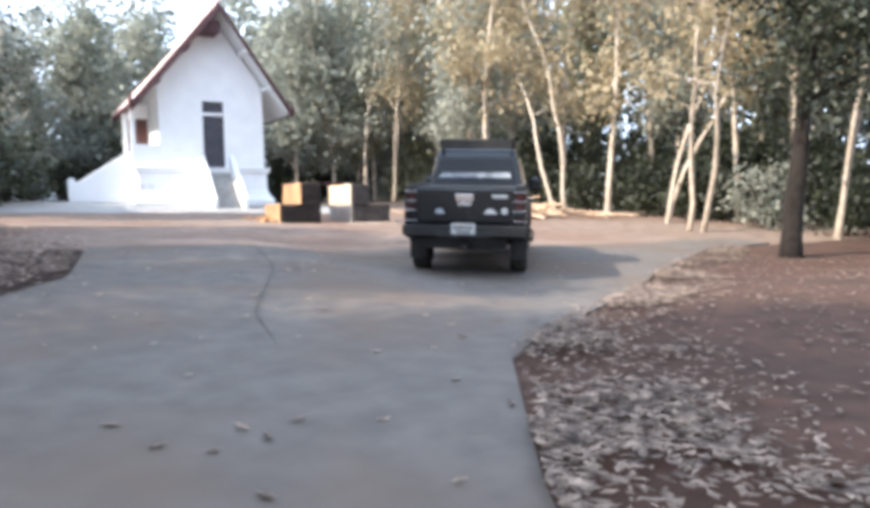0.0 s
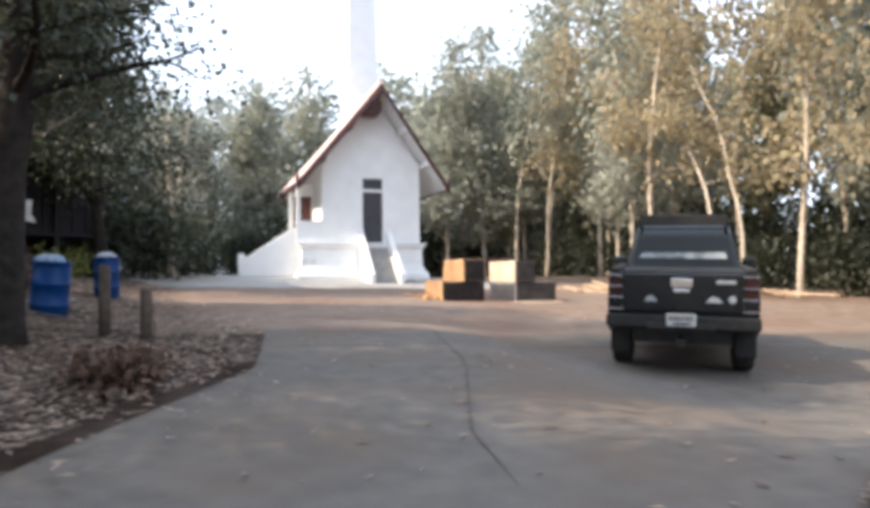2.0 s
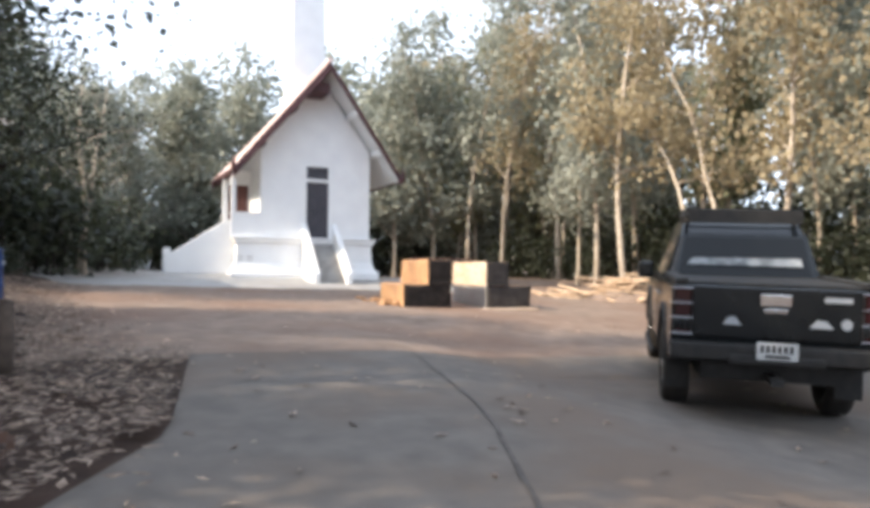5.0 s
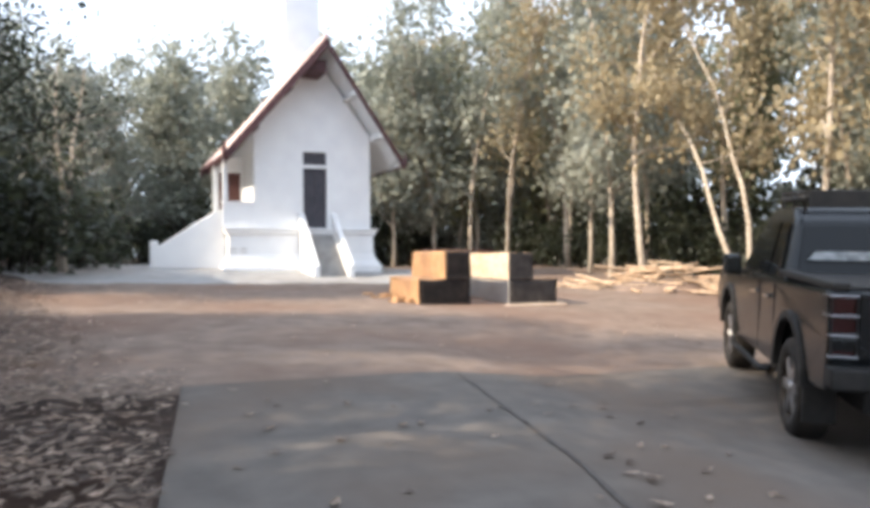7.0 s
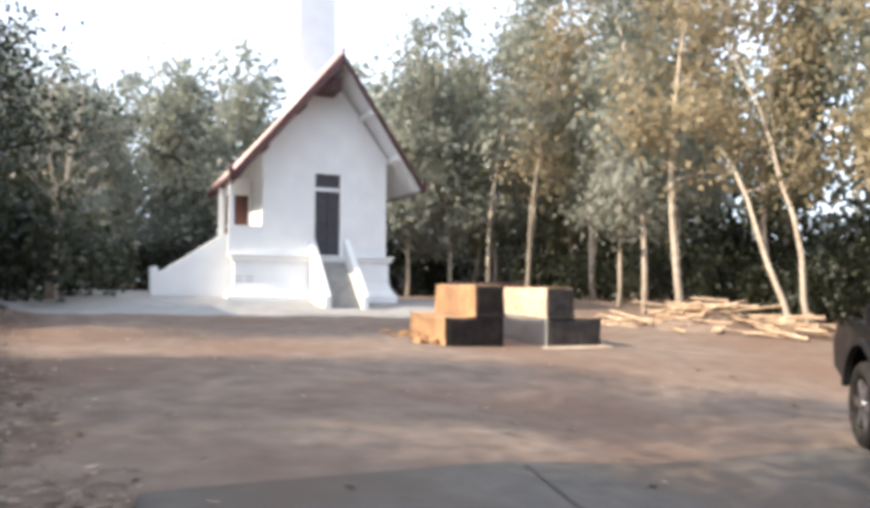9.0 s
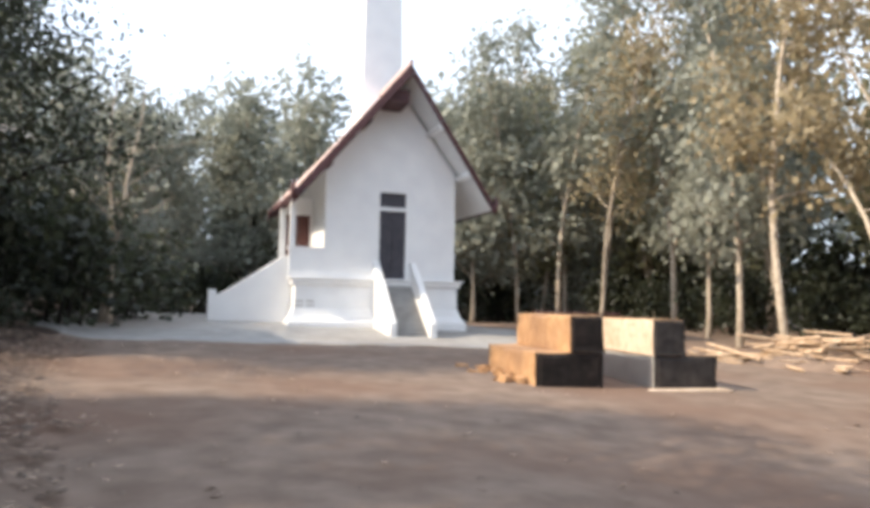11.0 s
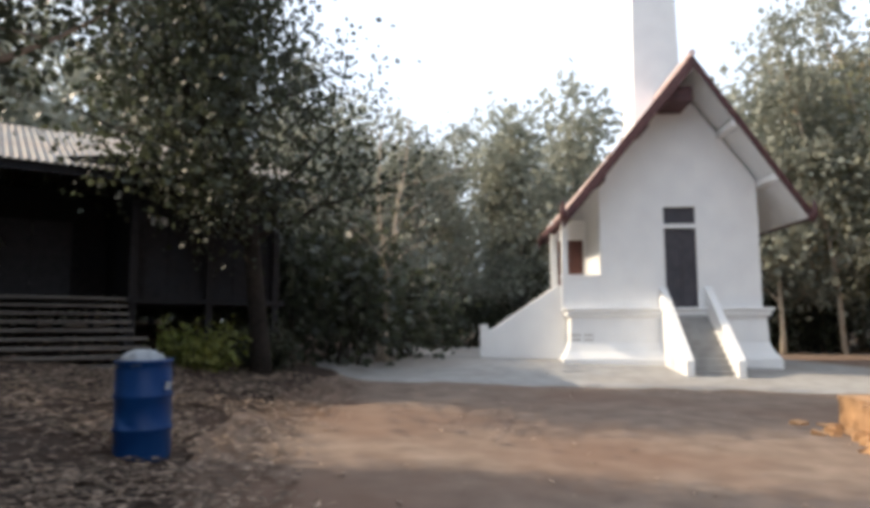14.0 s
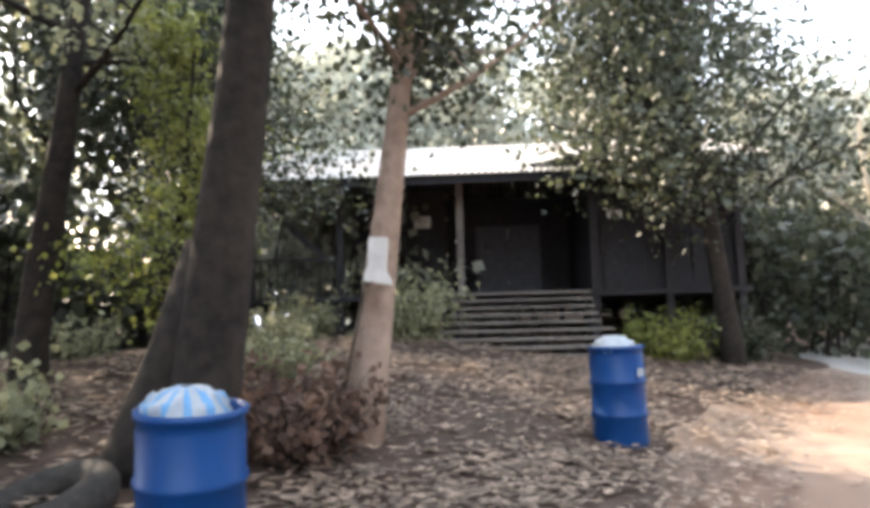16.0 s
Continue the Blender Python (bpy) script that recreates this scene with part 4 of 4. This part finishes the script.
part("roof_sheet", zinc(-3.7, 3.7, -0.8, 2.45, 1.75, 3.45), ZINC, shed, "rusty corrugated zinc roof slope")
part("roof_sheet", zinc(-3.7, 3.7, 1.75, 3.45, 4.2, 2.45), ZINC, shed)
for x in (-3.2, 3.12):
    part("gable_wall", Geo().prism([(0, 2.5), (3.5, 2.5), (1.75, 3.38)], "x", x, x + 0.08), WOOD, shed)


# ---- drums ----
def lathe(profile, n=28):
    g = Geo()
    for r, z in profile:
        for j in range(n):
            a = 2 * math.pi * j / n
            g.v.append((r * math.cos(a), r * math.sin(a), z))
    for i in range(len(profile) - 1):
        for j in range(n):
            a, b = i * n + j, i * n + (j + 1) % n
            g.f.append((a, b, b + n, a + n))
    g.f.append(tuple(range(n))[::-1])
    return g


def drum(m, label, bag_material, seed, stripes=False):
    ob = thing("plastic_drum", m, label, "drum", "blue drums")
    r, h = 0.275, 1.02
    prof = [(r - 0.03, 0.0), (r - 0.005, 0.03), (r, 0.06)]
    for z in (0.33, 0.66):
        prof += [(r, z - 0.03), (r + 0.014, z - 0.012), (r + 0.014, z + 0.012), (r, z + 0.03)]
    prof += [(r, h - 0.10), (r - 0.01, h - 0.05), (r + 0.012, h - 0.035), (r + 0.012, h), (r - 0.012, h), (r - 0.018, h - 0.06), (r - 0.02, 0.2), (0.02, 0.2)]
    part("barrel", lathe(prof), BLUE, ob, smooth=True)
    rng = random.Random(seed)
    bag = Geo()
    n, rings = 33, 10
    for i in range(rings):
        u = i / (rings - 1)
        for j in range(n):
            a = 2 * math.pi * j / n
            rr = (r - 0.05) * math.cos(u * 1.45) * (1 + 0.22 * noise.noise((math.cos(a) * 2.5, math.sin(a) * 2.5, u * 4 + seed)))
            bag.v.append((rr * math.cos(a) - 0.03, rr * math.sin(a) - 0.02, h - 0.06 + 0.17 * math.sin(u * 1.5) + (0.07 * noise.noise((math.cos(a) * 3, math.sin(a) * 3, u * 5 + seed)) + 0.035 * noise.noise((math.cos(a) * 8, math.sin(a) * 8, u * 9 + seed))) * (1 - u)))
    for i in range(rings - 1):
        for j in range(n):
            a, b = i * n + j, i * n + (j + 1) % n
            bag.f.append((a, b, b + n, a + n))
    o = part("rubbish_bag", bag, bag_material, ob, "crumpled plastic rubbish bag filling the drum", smooth=True)
    if stripes:
        o.data.materials.append(BAGBLUE)
        for k, p in enumerate(o.data.polygons):
            p.material_index = (k % n) % 3 == 0
    return ob


drum(pose(-2.72, 14.82, ground(-2.72, 14.82) - 0.16, 3, 4, 0) @ Matrix.Scale(1.09, 4), "bright blue plastic drum with a striped rubbish bag", BAG, 3, True)
d2 = drum(pose(-2.35, 19.65, ground(-2.35, 19.65) - 0.03, 0, -1, 50) @ Matrix.Scale(1.05, 4), "blue plastic drum topped with a crumpled white bag", BAG, 8)
part("patch", Geo().prism([(0.09, 0.72), (0.15, 0.72), (0.16, 0.79), (0.10, 0.80)], "y", -0.285, -0.268), STICKER, d2, "small pale scuffed sticker")

# grey box and cable on the leaning trunk
bx = thing("meter_box", pose(-3.60, 17.22, ground(-3.85, 17.4) + 1.55, 0, 4, 40), "pale grey metal box fixed to a tree trunk", "box")
part("case", Geo().box(-0.09, -0.08, 0, 0.09, 0.08, 0.42), GREYBOX, bx, bevel=0.012)
part("hood", Geo().prism([(-0.11, 0.0), (0.17, -0.03), (0.15, 0.03), (0.10, 0.11), (-0.10, 0.12)], "y", -0.11, -0.085), GREYBOX, bx, "flared lower plate")
cb = thing("timber_stake", pose(-3.97, 17.20, ground(-4.1, 17.3) + 0.9, 0, 8, 40), "thin grey-brown stake leaning on a tree trunk", "stake")
part("pole", Geo().tube([(0.0, 0, -0.95), (0.05, 0, 0.1), (0.10, 0, 0.75)], [0.022, 0.02, 0.016], 7), POSTWOOD, cb)

# short posts, brush and an old tyre in the leaf bed
for x, y, h, r in ((-1.5, 12.0, 1.08, 0.08), (-0.94, 11.6, 0.76, 0.08)):
    po = thing("timber_post", pose(x, y, ground(x, y) + 0.05, 3, -2, 30), "short weathered timber post standing in leaf litter", "post", "short posts")
    part("stump", Geo().tube([(0, 0, -0.2), (0.01, 0, h * 0.5), (0.015, 0.01, h - 0.02), (0.02, 0.01, h)], [r * 1.1, r, r * 0.95, r * 0.8], 10), POSTWOOD, po, smooth=True)


def brush(m, label, seed, count, size, leaf, leaves):
    ob = thing("dry_brush", m, label, "shrub")
    rng, g, l = random.Random(seed), Geo(), Geo()
    for _ in range(count):
        a = rng.uniform(0, 6.283)
        p = branch_path(rng, (0.15 * math.cos(a), 0.15 * math.sin(a), -0.05), (math.cos(a) * 0.7, math.sin(a) * 0.7, rng.uniform(0.5, 1.6)), size * rng.uniform(0.5, 1.1), 0.25, 5)
        g.tube(p, [0.012, 0.010, 0.008, 0.006, 0.004, 0.002], 4)
        for q in p[1:]:
            for _ in range(max(1, leaves // (count * 5))):
                l.leaf(q + Vector((rng.gauss(0, 1), rng.gauss(0, 1), rng.gauss(0, 1))) * size * 0.1, 0.09 * rng.uniform(0.6, 1.4), rng)
    tagged(part("brushwood", g, BARK, ob), kind="stuff")
    tagged(part("foliage", l, leaf, ob), kind="stuff")
    return ob


brush(pose(-0.98, 8.6, ground(-0.98, 8.6) + 0.08), "low heap of dark dry brown twigs and leaves", 3, 90, 0.44, LEAF_DEAD, 1800)
brush(pose(-3.95, 16.55, ground(-3.95, 16.55)), "dry brown brush at the foot of a trunk", 4, 90, 0.95, LEAF_DEAD, 2200)
hpt = lambda x, y: (hm @ Vector((x, y, 0)))
for k, (x, y, sz, leaf, lab) in enumerate(((-2.3, 0.5, 1.7, LEAF_OLIVE, "olive garden bush beside the house steps"), (2.9, 0.9, 1.1, LEAF_LIME, "yellow-green garden bush beside the house steps"), (-4.6, 0.8, 1.0, LEAF_OLIVE, "dusty low bush in front of the veranda"), (-6.6, 0.4, 0.9, LEAF_DARK, "dark low bush near the veranda"), (4.4, 1.4, 1.2, LEAF_DARK, "dark bush under the house wall"))):
    p = hpt(x, y)
    brush(pose(p.x, p.y, ground(p.x, p.y)), lab, 20 + k, 60, sz, leaf, 2200)
for k, (x, y) in enumerate(((-5.6, 14.6), (-6.6, 18.4), (-8.2, 19.5), (-9.5, 17.0))):
    brush(pose(x, y, ground(x, y)), "low dusty weeds growing through dry leaves", 40 + k, 50, 0.8, LEAF_OLIVE, 900)
ty = thing("old_tyre", pose(-3.95, 14.5, ground(-3.95, 14.5) + 0.10, 16, -12, 35) @ Matrix.Scale(0.68, 4), "old black tyre lying tilted in dry leaves", "tyre")
tg = Geo()
for i in range(33):
    a = 2 * math.pi * i / 32
    for j in range(12):
        b = 2 * math.pi * j / 12
        tg.v.append(((0.52 + 0.17 * math.cos(b)) * math.cos(a), (0.52 + 0.17 * math.cos(b)) * math.sin(a), 0.20 * math.sin(b)))
for i in range(32):
    for j in range(12):
        a, b = i * 12 + j, i * 12 + (j + 1) % 12
        tg.f.append((a, b, b + 12, a + 12))
part("carcass", tg, TYRE, ty, smooth=True)

# ---- pile of cut branches ----
mound = Geo()
for i in range(9):
    for j in range(24):
        a, u = 2 * math.pi * j / 24, 1 - i / 8
        q = 1 + 0.2 * noise.noise((math.cos(a) * 2, math.sin(a) * 2, 3))
        mound.v.append((1.3 * u * q * math.cos(a), 2.0 * u * q * math.sin(a), 0.42 * (1 - u * u) + 0.06 * noise.noise((math.cos(a) * u * 4, math.sin(a) * u * 4, 1)) - 0.03))
for i in range(8):
    for j in range(24):
        a, b = i * 24 + j, i * 24 + (j + 1) % 24
        mound.f.append((a, b, b + 24, a + 24))
tagged(part("earth_mound", mound, DIRT, smooth=True), "low heap of orange-brown earth under cut branches", "earth mound").matrix_basis = pose(16.8, 24.0, ground(16.8, 24.0), 0, 0, 28)
pile = thing("branch_pile", pose(16.8, 24.0, ground(16.8, 24.0)), "heap of pale sun-bleached cut branches and logs", "wood pile")
rng = random.Random(9)
for k in range(130):
    u = rng.gauss(0, 1.9)
    w = rng.gauss(0, 0.9)
    z = max(0.05, 1.05 * math.exp(-(u * u) / 6 - w * w) * rng.uniform(0.2, 1.0))
    a = rng.gauss(1.95, 0.5)
    L = rng.uniform(0.8, 2.4)
    d = Vector((math.cos(a), math.sin(a), rng.uniform(-0.12, 0.12)))
    c = Vector((u * 0.55 + 0.3 * w, -u * 0.95 + w * 0.5, z))
    r = rng.uniform(0.010, 0.06)
    p = branch_path(rng, c - d * L / 2, d, L, 0.08, 4)
    part("log", Geo().tube(p, [r, r * 0.95, r * 0.9, r * 0.85, r * 0.75], 7), LOG, pile, smooth=False)


# ---- pickup ----
truck = thing("pickup_truck", pose(6.55, 9.95, ground(6.55, 9.95) + 0.13, 2.4, 1.6, -39) @ Matrix.Diagonal((1.08, 1.02, 1.15, 1)), "dusty black double-cab pickup with canopy and roof rack, parked", "car")
WB, RW, HW = 3.05, 0.40, 0.90


def arch(yc, r, z0):
    return [(yc + r * math.cos(a), z0 + r * math.sin(a)) for a in [math.pi * k / 10 for k in range(10, -1, -1)]]


low = [(-1.02, 0.50), (-0.52, 0.46)] + [(y, z) for y, z in arch(0, 0.47, 0.42) if z >= 0.42] + [(0.55, 0.40), (2.5, 0.40)] + [(y, z) for y, z in arch(WB, 0.47, 0.42)] + [(3.62, 0.44), (3.98, 0.55), (4.02, 0.80), (3.92, 0.98), (3.45, 1.07), (2.62, 1.12), (0.60, 1.14), (-1.0, 1.18), (-1.07, 0.85)]


def loft(rows):
    """Skin over rows of equal point counts."""
    g, n = Geo(), len(rows[0])
    for r in rows:
        g.v += r
    for i in range(len(rows) - 1):
        for j in range(n):
            a, b = i * n + j, i * n + (j + 1) % n
            g.f.append((a, b, b + n, a + n))
    g.f += [tuple(range(n)), tuple(range((len(rows) - 1) * n, len(rows) * n))[::-1]]
    return g


def bulge(x, z):
    return x * (0.955 + 0.045 * math.cos((z - 0.75) * 2.2))


bodyg = loft([[(bulge(x, z) if abs(x) > 0.5 else x, y, z) for y, z in low] for x in (-HW, -HW + 0.04, -0.4, 0.4, HW - 0.04, HW)])
part("body", bodyg, CARPAINT, truck, "dusty black painted body", bevel=0.03, smooth=False)
# greenhouse: cab and sloping canopy
green = [(0.60, 1.10, 0.82), (0.80, 1.64, 0.68), (1.02, 1.77, 0.645), (1.75, 1.79, 0.645), (2.05, 1.73, 0.655), (2.85, 1.12, 0.78)]
rows = [[(-0.82, 0.60, 1.09), *[(-w, y, z) for y, z, w in green[1:-1]], (-0.80, 2.85, 1.10)], [(0.82, 0.60, 1.09), *[(w, y, z) for y, z, w in green[1:-1]], (0.80, 2.85, 1.10)]]
part("cab", loft(rows), CARPAINT, truck, bevel=0.04)
part("bed_cover", Geo().box(-0.74, -0.98, 1.09, 0.74, 0.58, 1.118), TRIMBLACK, truck, "black soft cover over the load bed", bevel=0.01)
for s in (-1, 1):
    part("bed_rail", Geo().box(min(s * 0.74, s * 0.86), -1.02, 1.09, max(s * 0.74, s * 0.86), 0.60, 1.145), TRIMBLACK, truck, "black plastic bed rail", bevel=0.015)


def panel(pts, off):
    """A thin pane through four points, lifted off the body."""
    a, b, c, d = [Vector(p) for p in pts]
    n = (b - a).cross(d - a).normalized() * off
    return Geo().add([a, b, c, d, a + n, b + n, c + n, d + n], [(3, 2, 1, 0), (4, 5, 6, 7), (0, 1, 5, 4), (1, 2, 6, 5), (2, 3, 7, 6), (3, 0, 4, 7)])


def side_point(s, y, z):
    w = 0.82 + (0.645 - 0.82) * (z - 1.09) / (1.78 - 1.09)
    return (s * (w + 0.004), y, z)


for s in (-1, 1):
    order = (lambda q: q) if s > 0 else (lambda q: q[::-1])
    for nm, q in (("front_window", [(1.32, 1.16), (2.50, 1.16), (1.98, 1.60), (1.32, 1.64)]), ("rear_window", [(0.80, 1.16), (1.24, 1.16), (1.24, 1.64), (0.96, 1.62)])):
        part(nm, panel(order([side_point(s, y, z) for y, z in q]), 0.012), CARGLASS, truck, "tinted side window")
    part("door_handle", Geo().box(s * 0.905 - 0.02, 1.36, 0.96, s * 0.905 + 0.02, 1.52, 0.99), CHROME, truck, "chrome door handle", bevel=0.006)
    part("door_handle", Geo().box(s * 0.905 - 0.02, 0.80, 0.96, s * 0.905 + 0.02, 0.94, 0.99), CHROME, truck, bevel=0.006)
    for y in (0.62, 1.28, 2.42):
        part("door_gap", Geo().box(s * 0.884 - 0.012, y, 0.46, s * 0.884 + 0.012, y + 0.012, 1.10), TRIMBLACK, truck)
    part("side_step", Geo().tube([(s * 0.93, 0.60, 0.36), (s * 0.96, 0.8, 0.33), (s * 0.96, 2.3, 0.33), (s * 0.93, 2.48, 0.36)], [0.03] * 4, 8), TRIMBLACK, truck, "black tubular side step", smooth=True)
    mir = part("side_mirror", Geo().box(s * 1.0 - 0.10, 2.18, 1.08, s * 1.0 + 0.10, 2.30, 1.30), CARPAINT, truck, "black door mirror with a chrome cap", bevel=0.04)
    part("mirror_cap", Geo().box(s * 1.0 - 0.095, 2.30, 1.12, s * 1.0 + 0.095, 2.325, 1.27), CHROME, mir)
    part("mirror_arm", Geo().box(min(s * 0.80, s * 0.95), 2.2, 1.10, max(s * 0.80, s * 0.95), 2.26, 1.15), TRIMBLACK, mir)
    for yc, nm in ((0.0, "rear"), (WB, "front")):
        fl = Geo()
        for k in range(13):
            a = math.pi * k / 12
            for r, o in ((0.455, 0.0), (0.52, 0.0), (0.515, 0.06), (0.455, 0.06)):
                fl.v.append((s * (0.865 + o), yc + r * math.cos(a), 0.42 + r * math.sin(a)))
        for k in range(12):
            for j in range(4):
                a, b = 4 * k + j, 4 * k + (j + 1) % 4
                fl.f.append((a, b, b + 4, a + 4))
        part("fender_flare", fl, TRIMBLACK, truck, "black plastic wheel-arch flare")
        wh = new("wheel")
        wh.parent = truck
        wh.matrix_basis = pose(s * 0.77, yc, RW - 0.075)
        pr = [(0.25, -0.12), (0.33, -0.135), (0.37, -0.12), (RW, -0.09), (RW, 0.09), (0.37, 0.12), (0.33, 0.135), (0.25, 0.12)]
        tg = Geo()
        for k in range(32):
            a = 2 * math.pi * k / 32
            for r, w in pr:
                rr = r - (0.008 if (k % 2 and r > 0.38) else 0)
                tg.v.append((w, rr * math.cos(a), rr * math.sin(a)))
        for k in range(32):
            for j in range(len(pr)):
                a, b = k * 8 + j, k * 8 + (j + 1) % 8
                c, d = ((k + 1) % 32) * 8 + j, ((k + 1) % 32) * 8 + (j + 1) % 8
                tg.f.append((a, b, d, c))
        part("tyre", tg, TYRE, wh, "black all-terrain tyre", smooth=True)
        rg = Geo().tube([(s * 0.02, 0, 0), (s * 0.07, 0, 0)], [0.252, 0.252], 24)
        part("rim_back", rg, TRIMBLACK, wh)
        sp = Geo()
        for k in range(6):
            a = 2 * math.pi * k / 6
            ca, sa2 = math.cos(a), math.sin(a)
            quad = []
            for r, w in ((0.04, 0.05), (0.245, 0.035)):
                quad += [(r * ca - w * sa2, r * sa2 + w * ca), (r * ca + w * sa2, r * sa2 - w * ca)]
            pts = [quad[0], quad[2], quad[3], quad[1]]
            x0, x1 = sorted((s * 0.072, s * 0.11))
            sp.prism(pts, "x", x0, x1)
        sp.tube([(s * 0.07, 0, 0), (s * 0.125, 0, 0)], [0.06, 0.05], 12)
        part("rim", sp, ALLOY, wh, "six-spoke alloy rim", bevel=0.004)
# tail
part("rear_glass", panel([(-0.70, 0.622, 1.17), (0.70, 0.622, 1.17), (0.62, 0.778, 1.60), (-0.62, 0.778, 1.60)], 0.014), CARGLASS, truck, "dark sloping rear window")
# pale band: the sky's reflection painted onto the rear window
part("reflection_strip", panel([(-0.62, 0.626, 1.225), (0.60, 0.626, 1.225), (0.58, 0.657, 1.31), (-0.55, 0.652, 1.295)], 0.006), STRIPGREY, truck, "grey band painted as the sky's reflection in the rear window")
part("tailgate", Geo().box(-0.70, -1.085, 0.64, 0.70, -1.03, 1.09), CARPAINT, truck, "black tailgate", bevel=0.02)
part("tail_handle", Geo().box(-0.13, -1.105, 0.93, 0.13, -1.08, 1.03).box(-0.10, -1.11, 0.87, 0.10, -1.085, 0.91), CHROME, truck, "chrome tailgate handle", bevel=0.008)
part("badge", Geo().prism([(-0.44, 0.76), (-0.28, 0.76), (-0.34, 0.83), (-0.40, 0.82)], "y", -1.095, -1.083), STICKER, truck, "small pale sticker")
part("badge", Geo().prism([(0.28, 0.76), (0.48, 0.76), (0.42, 0.82), (0.34, 0.83)], "y", -1.095, -1.083), STICKER, truck)
part("badge", Geo().box(0.40, -1.095, 0.98, 0.62, -1.083, 1.02), STICKER, truck)
part("badge", Geo().tube([(0.58, -1.095, 0.80), (0.58, -1.083, 0.80)], [0.045, 0.045], 12), STICKER, truck)
part("bumper", Geo().box(-0.90, -1.20, 0.46, 0.90, -1.02, 0.60).box(-0.40, -1.22, 0.44, 0.40, -1.10, 0.52), TRIMBLACK, truck, "black rear step bumper", bevel=0.02)
part("tow_bar", Geo().box(-0.05, -1.28, 0.36, 0.05, -0.9, 0.42), TRIMBLACK, truck)
pl = part("number_plate", Geo().box(-0.17, -1.228, 0.49, 0.17, -1.218, 0.635), PLATEWHITE, truck, "white number plate")
bars = Geo()
for k in range(6):
    bars.box(-0.14 + 0.048 * k, -1.232, 0.55, -0.112 + 0.048 * k, -1.227, 0.61)
part("plate_marks", bars.box(-0.10, -1.232, 0.505, 0.10, -1.227, 0.53), TRIMBLACK, pl)
for s in (-1, 1):
    x0, x1 = sorted((s * 0.71, s * 0.875))
    lamp = part("tail_lamp", Geo().box(x0, -1.06, 0.66, x1, -0.93, 1.06), LENS_RED, truck, "dark red tail lamp in a chrome guard", bevel=0.015)
    for z in (0.66, 0.80, 0.93, 1.06):
        part("guard_bar", Geo().tube([(x0 - 0.008, -1.078, z), (x1 + 0.012, -1.078, z), (x1 + 0.012 if s > 0 else x1, -0.92, z)] if s > 0 else [(x1 + 0.008, -1.078, z), (x0 - 0.012, -1.078, z), (x0 - 0.012, -0.92, z)], [0.006] * 3, 6), ALLOY, lamp, "chrome lamp guard bar")
    for x in (x0, x1):
        part("guard_upright", Geo().tube([(x, -1.075, 0.66), (x, -1.075, 1.06)], [0.007, 0.007], 6), TRIMBLACK, lamp)
part("mud_flap", Geo().box(-0.90, -0.50, 0.16, -0.66, -0.47, 0.50), TRIMBLACK, truck)
part("mud_flap", Geo().box(0.66, -0.50, 0.16, 0.90, -0.47, 0.50), TRIMBLACK, truck)
part("underbody", Geo().box(-0.60, -0.9, 0.34, 0.60, 3.6, 0.60), TRIMBLACK, truck)
part("axle", Geo().tube([(-0.7, 0, 0.38), (0.7, 0, 0.38)], [0.06, 0.06], 10), TRIMBLACK, truck)
# roof rack
rk = Geo()
for x in (-0.60, 0.60):
    rk.tube([(x, 0.75, 1.84), (x, 1.75, 1.86)], [0.025, 0.025], 8)
    rk.tube([(x, 0.75, 1.90), (x, 1.75, 1.92)], [0.018, 0.018], 8)
    for y in (0.85, 1.25, 1.7):
        rk.tube([(x, y, 1.72), (x, y, 1.92)], [0.016, 0.016], 6)
for y in (0.75, 1.0, 1.25, 1.5, 1.75):
    rk.tube([(-0.6, y, 1.85), (0.6, y, 1.85)], [0.016, 0.016], 6)
for y in (0.75, 1.75):
    rk.tube([(-0.6, y, 1.90), (0.6, y, 1.90)], [0.018, 0.018], 6)
part("roof_rack", rk, TRIMBLACK, truck, "black steel roof rack", smooth=True)
part("wind_board", Geo().box(-0.60, 0.70, 1.76, 0.60, 0.74, 1.90), TRIMBLACK, truck)
for s in (-1, 1):
    part("head_lamp", Geo().box(*sorted((s * 0.60, s * 0.86))[:1], 3.90, 0.80, sorted((s * 0.60, s * 0.86))[1], 3.98, 0.95), CHROME, truck)
# the high load bed: everything at the tail sits a hand's breadth above the chassis line
for ob in truck.children:
    if ob.name.split(".")[0] in ("tailgate", "tail_handle", "badge", "bumper", "number_plate", "tail_lamp", "bed_cover", "bed_rail", "reflection_strip"):
        ob.matrix_basis = pose(0, 0, 0.085)
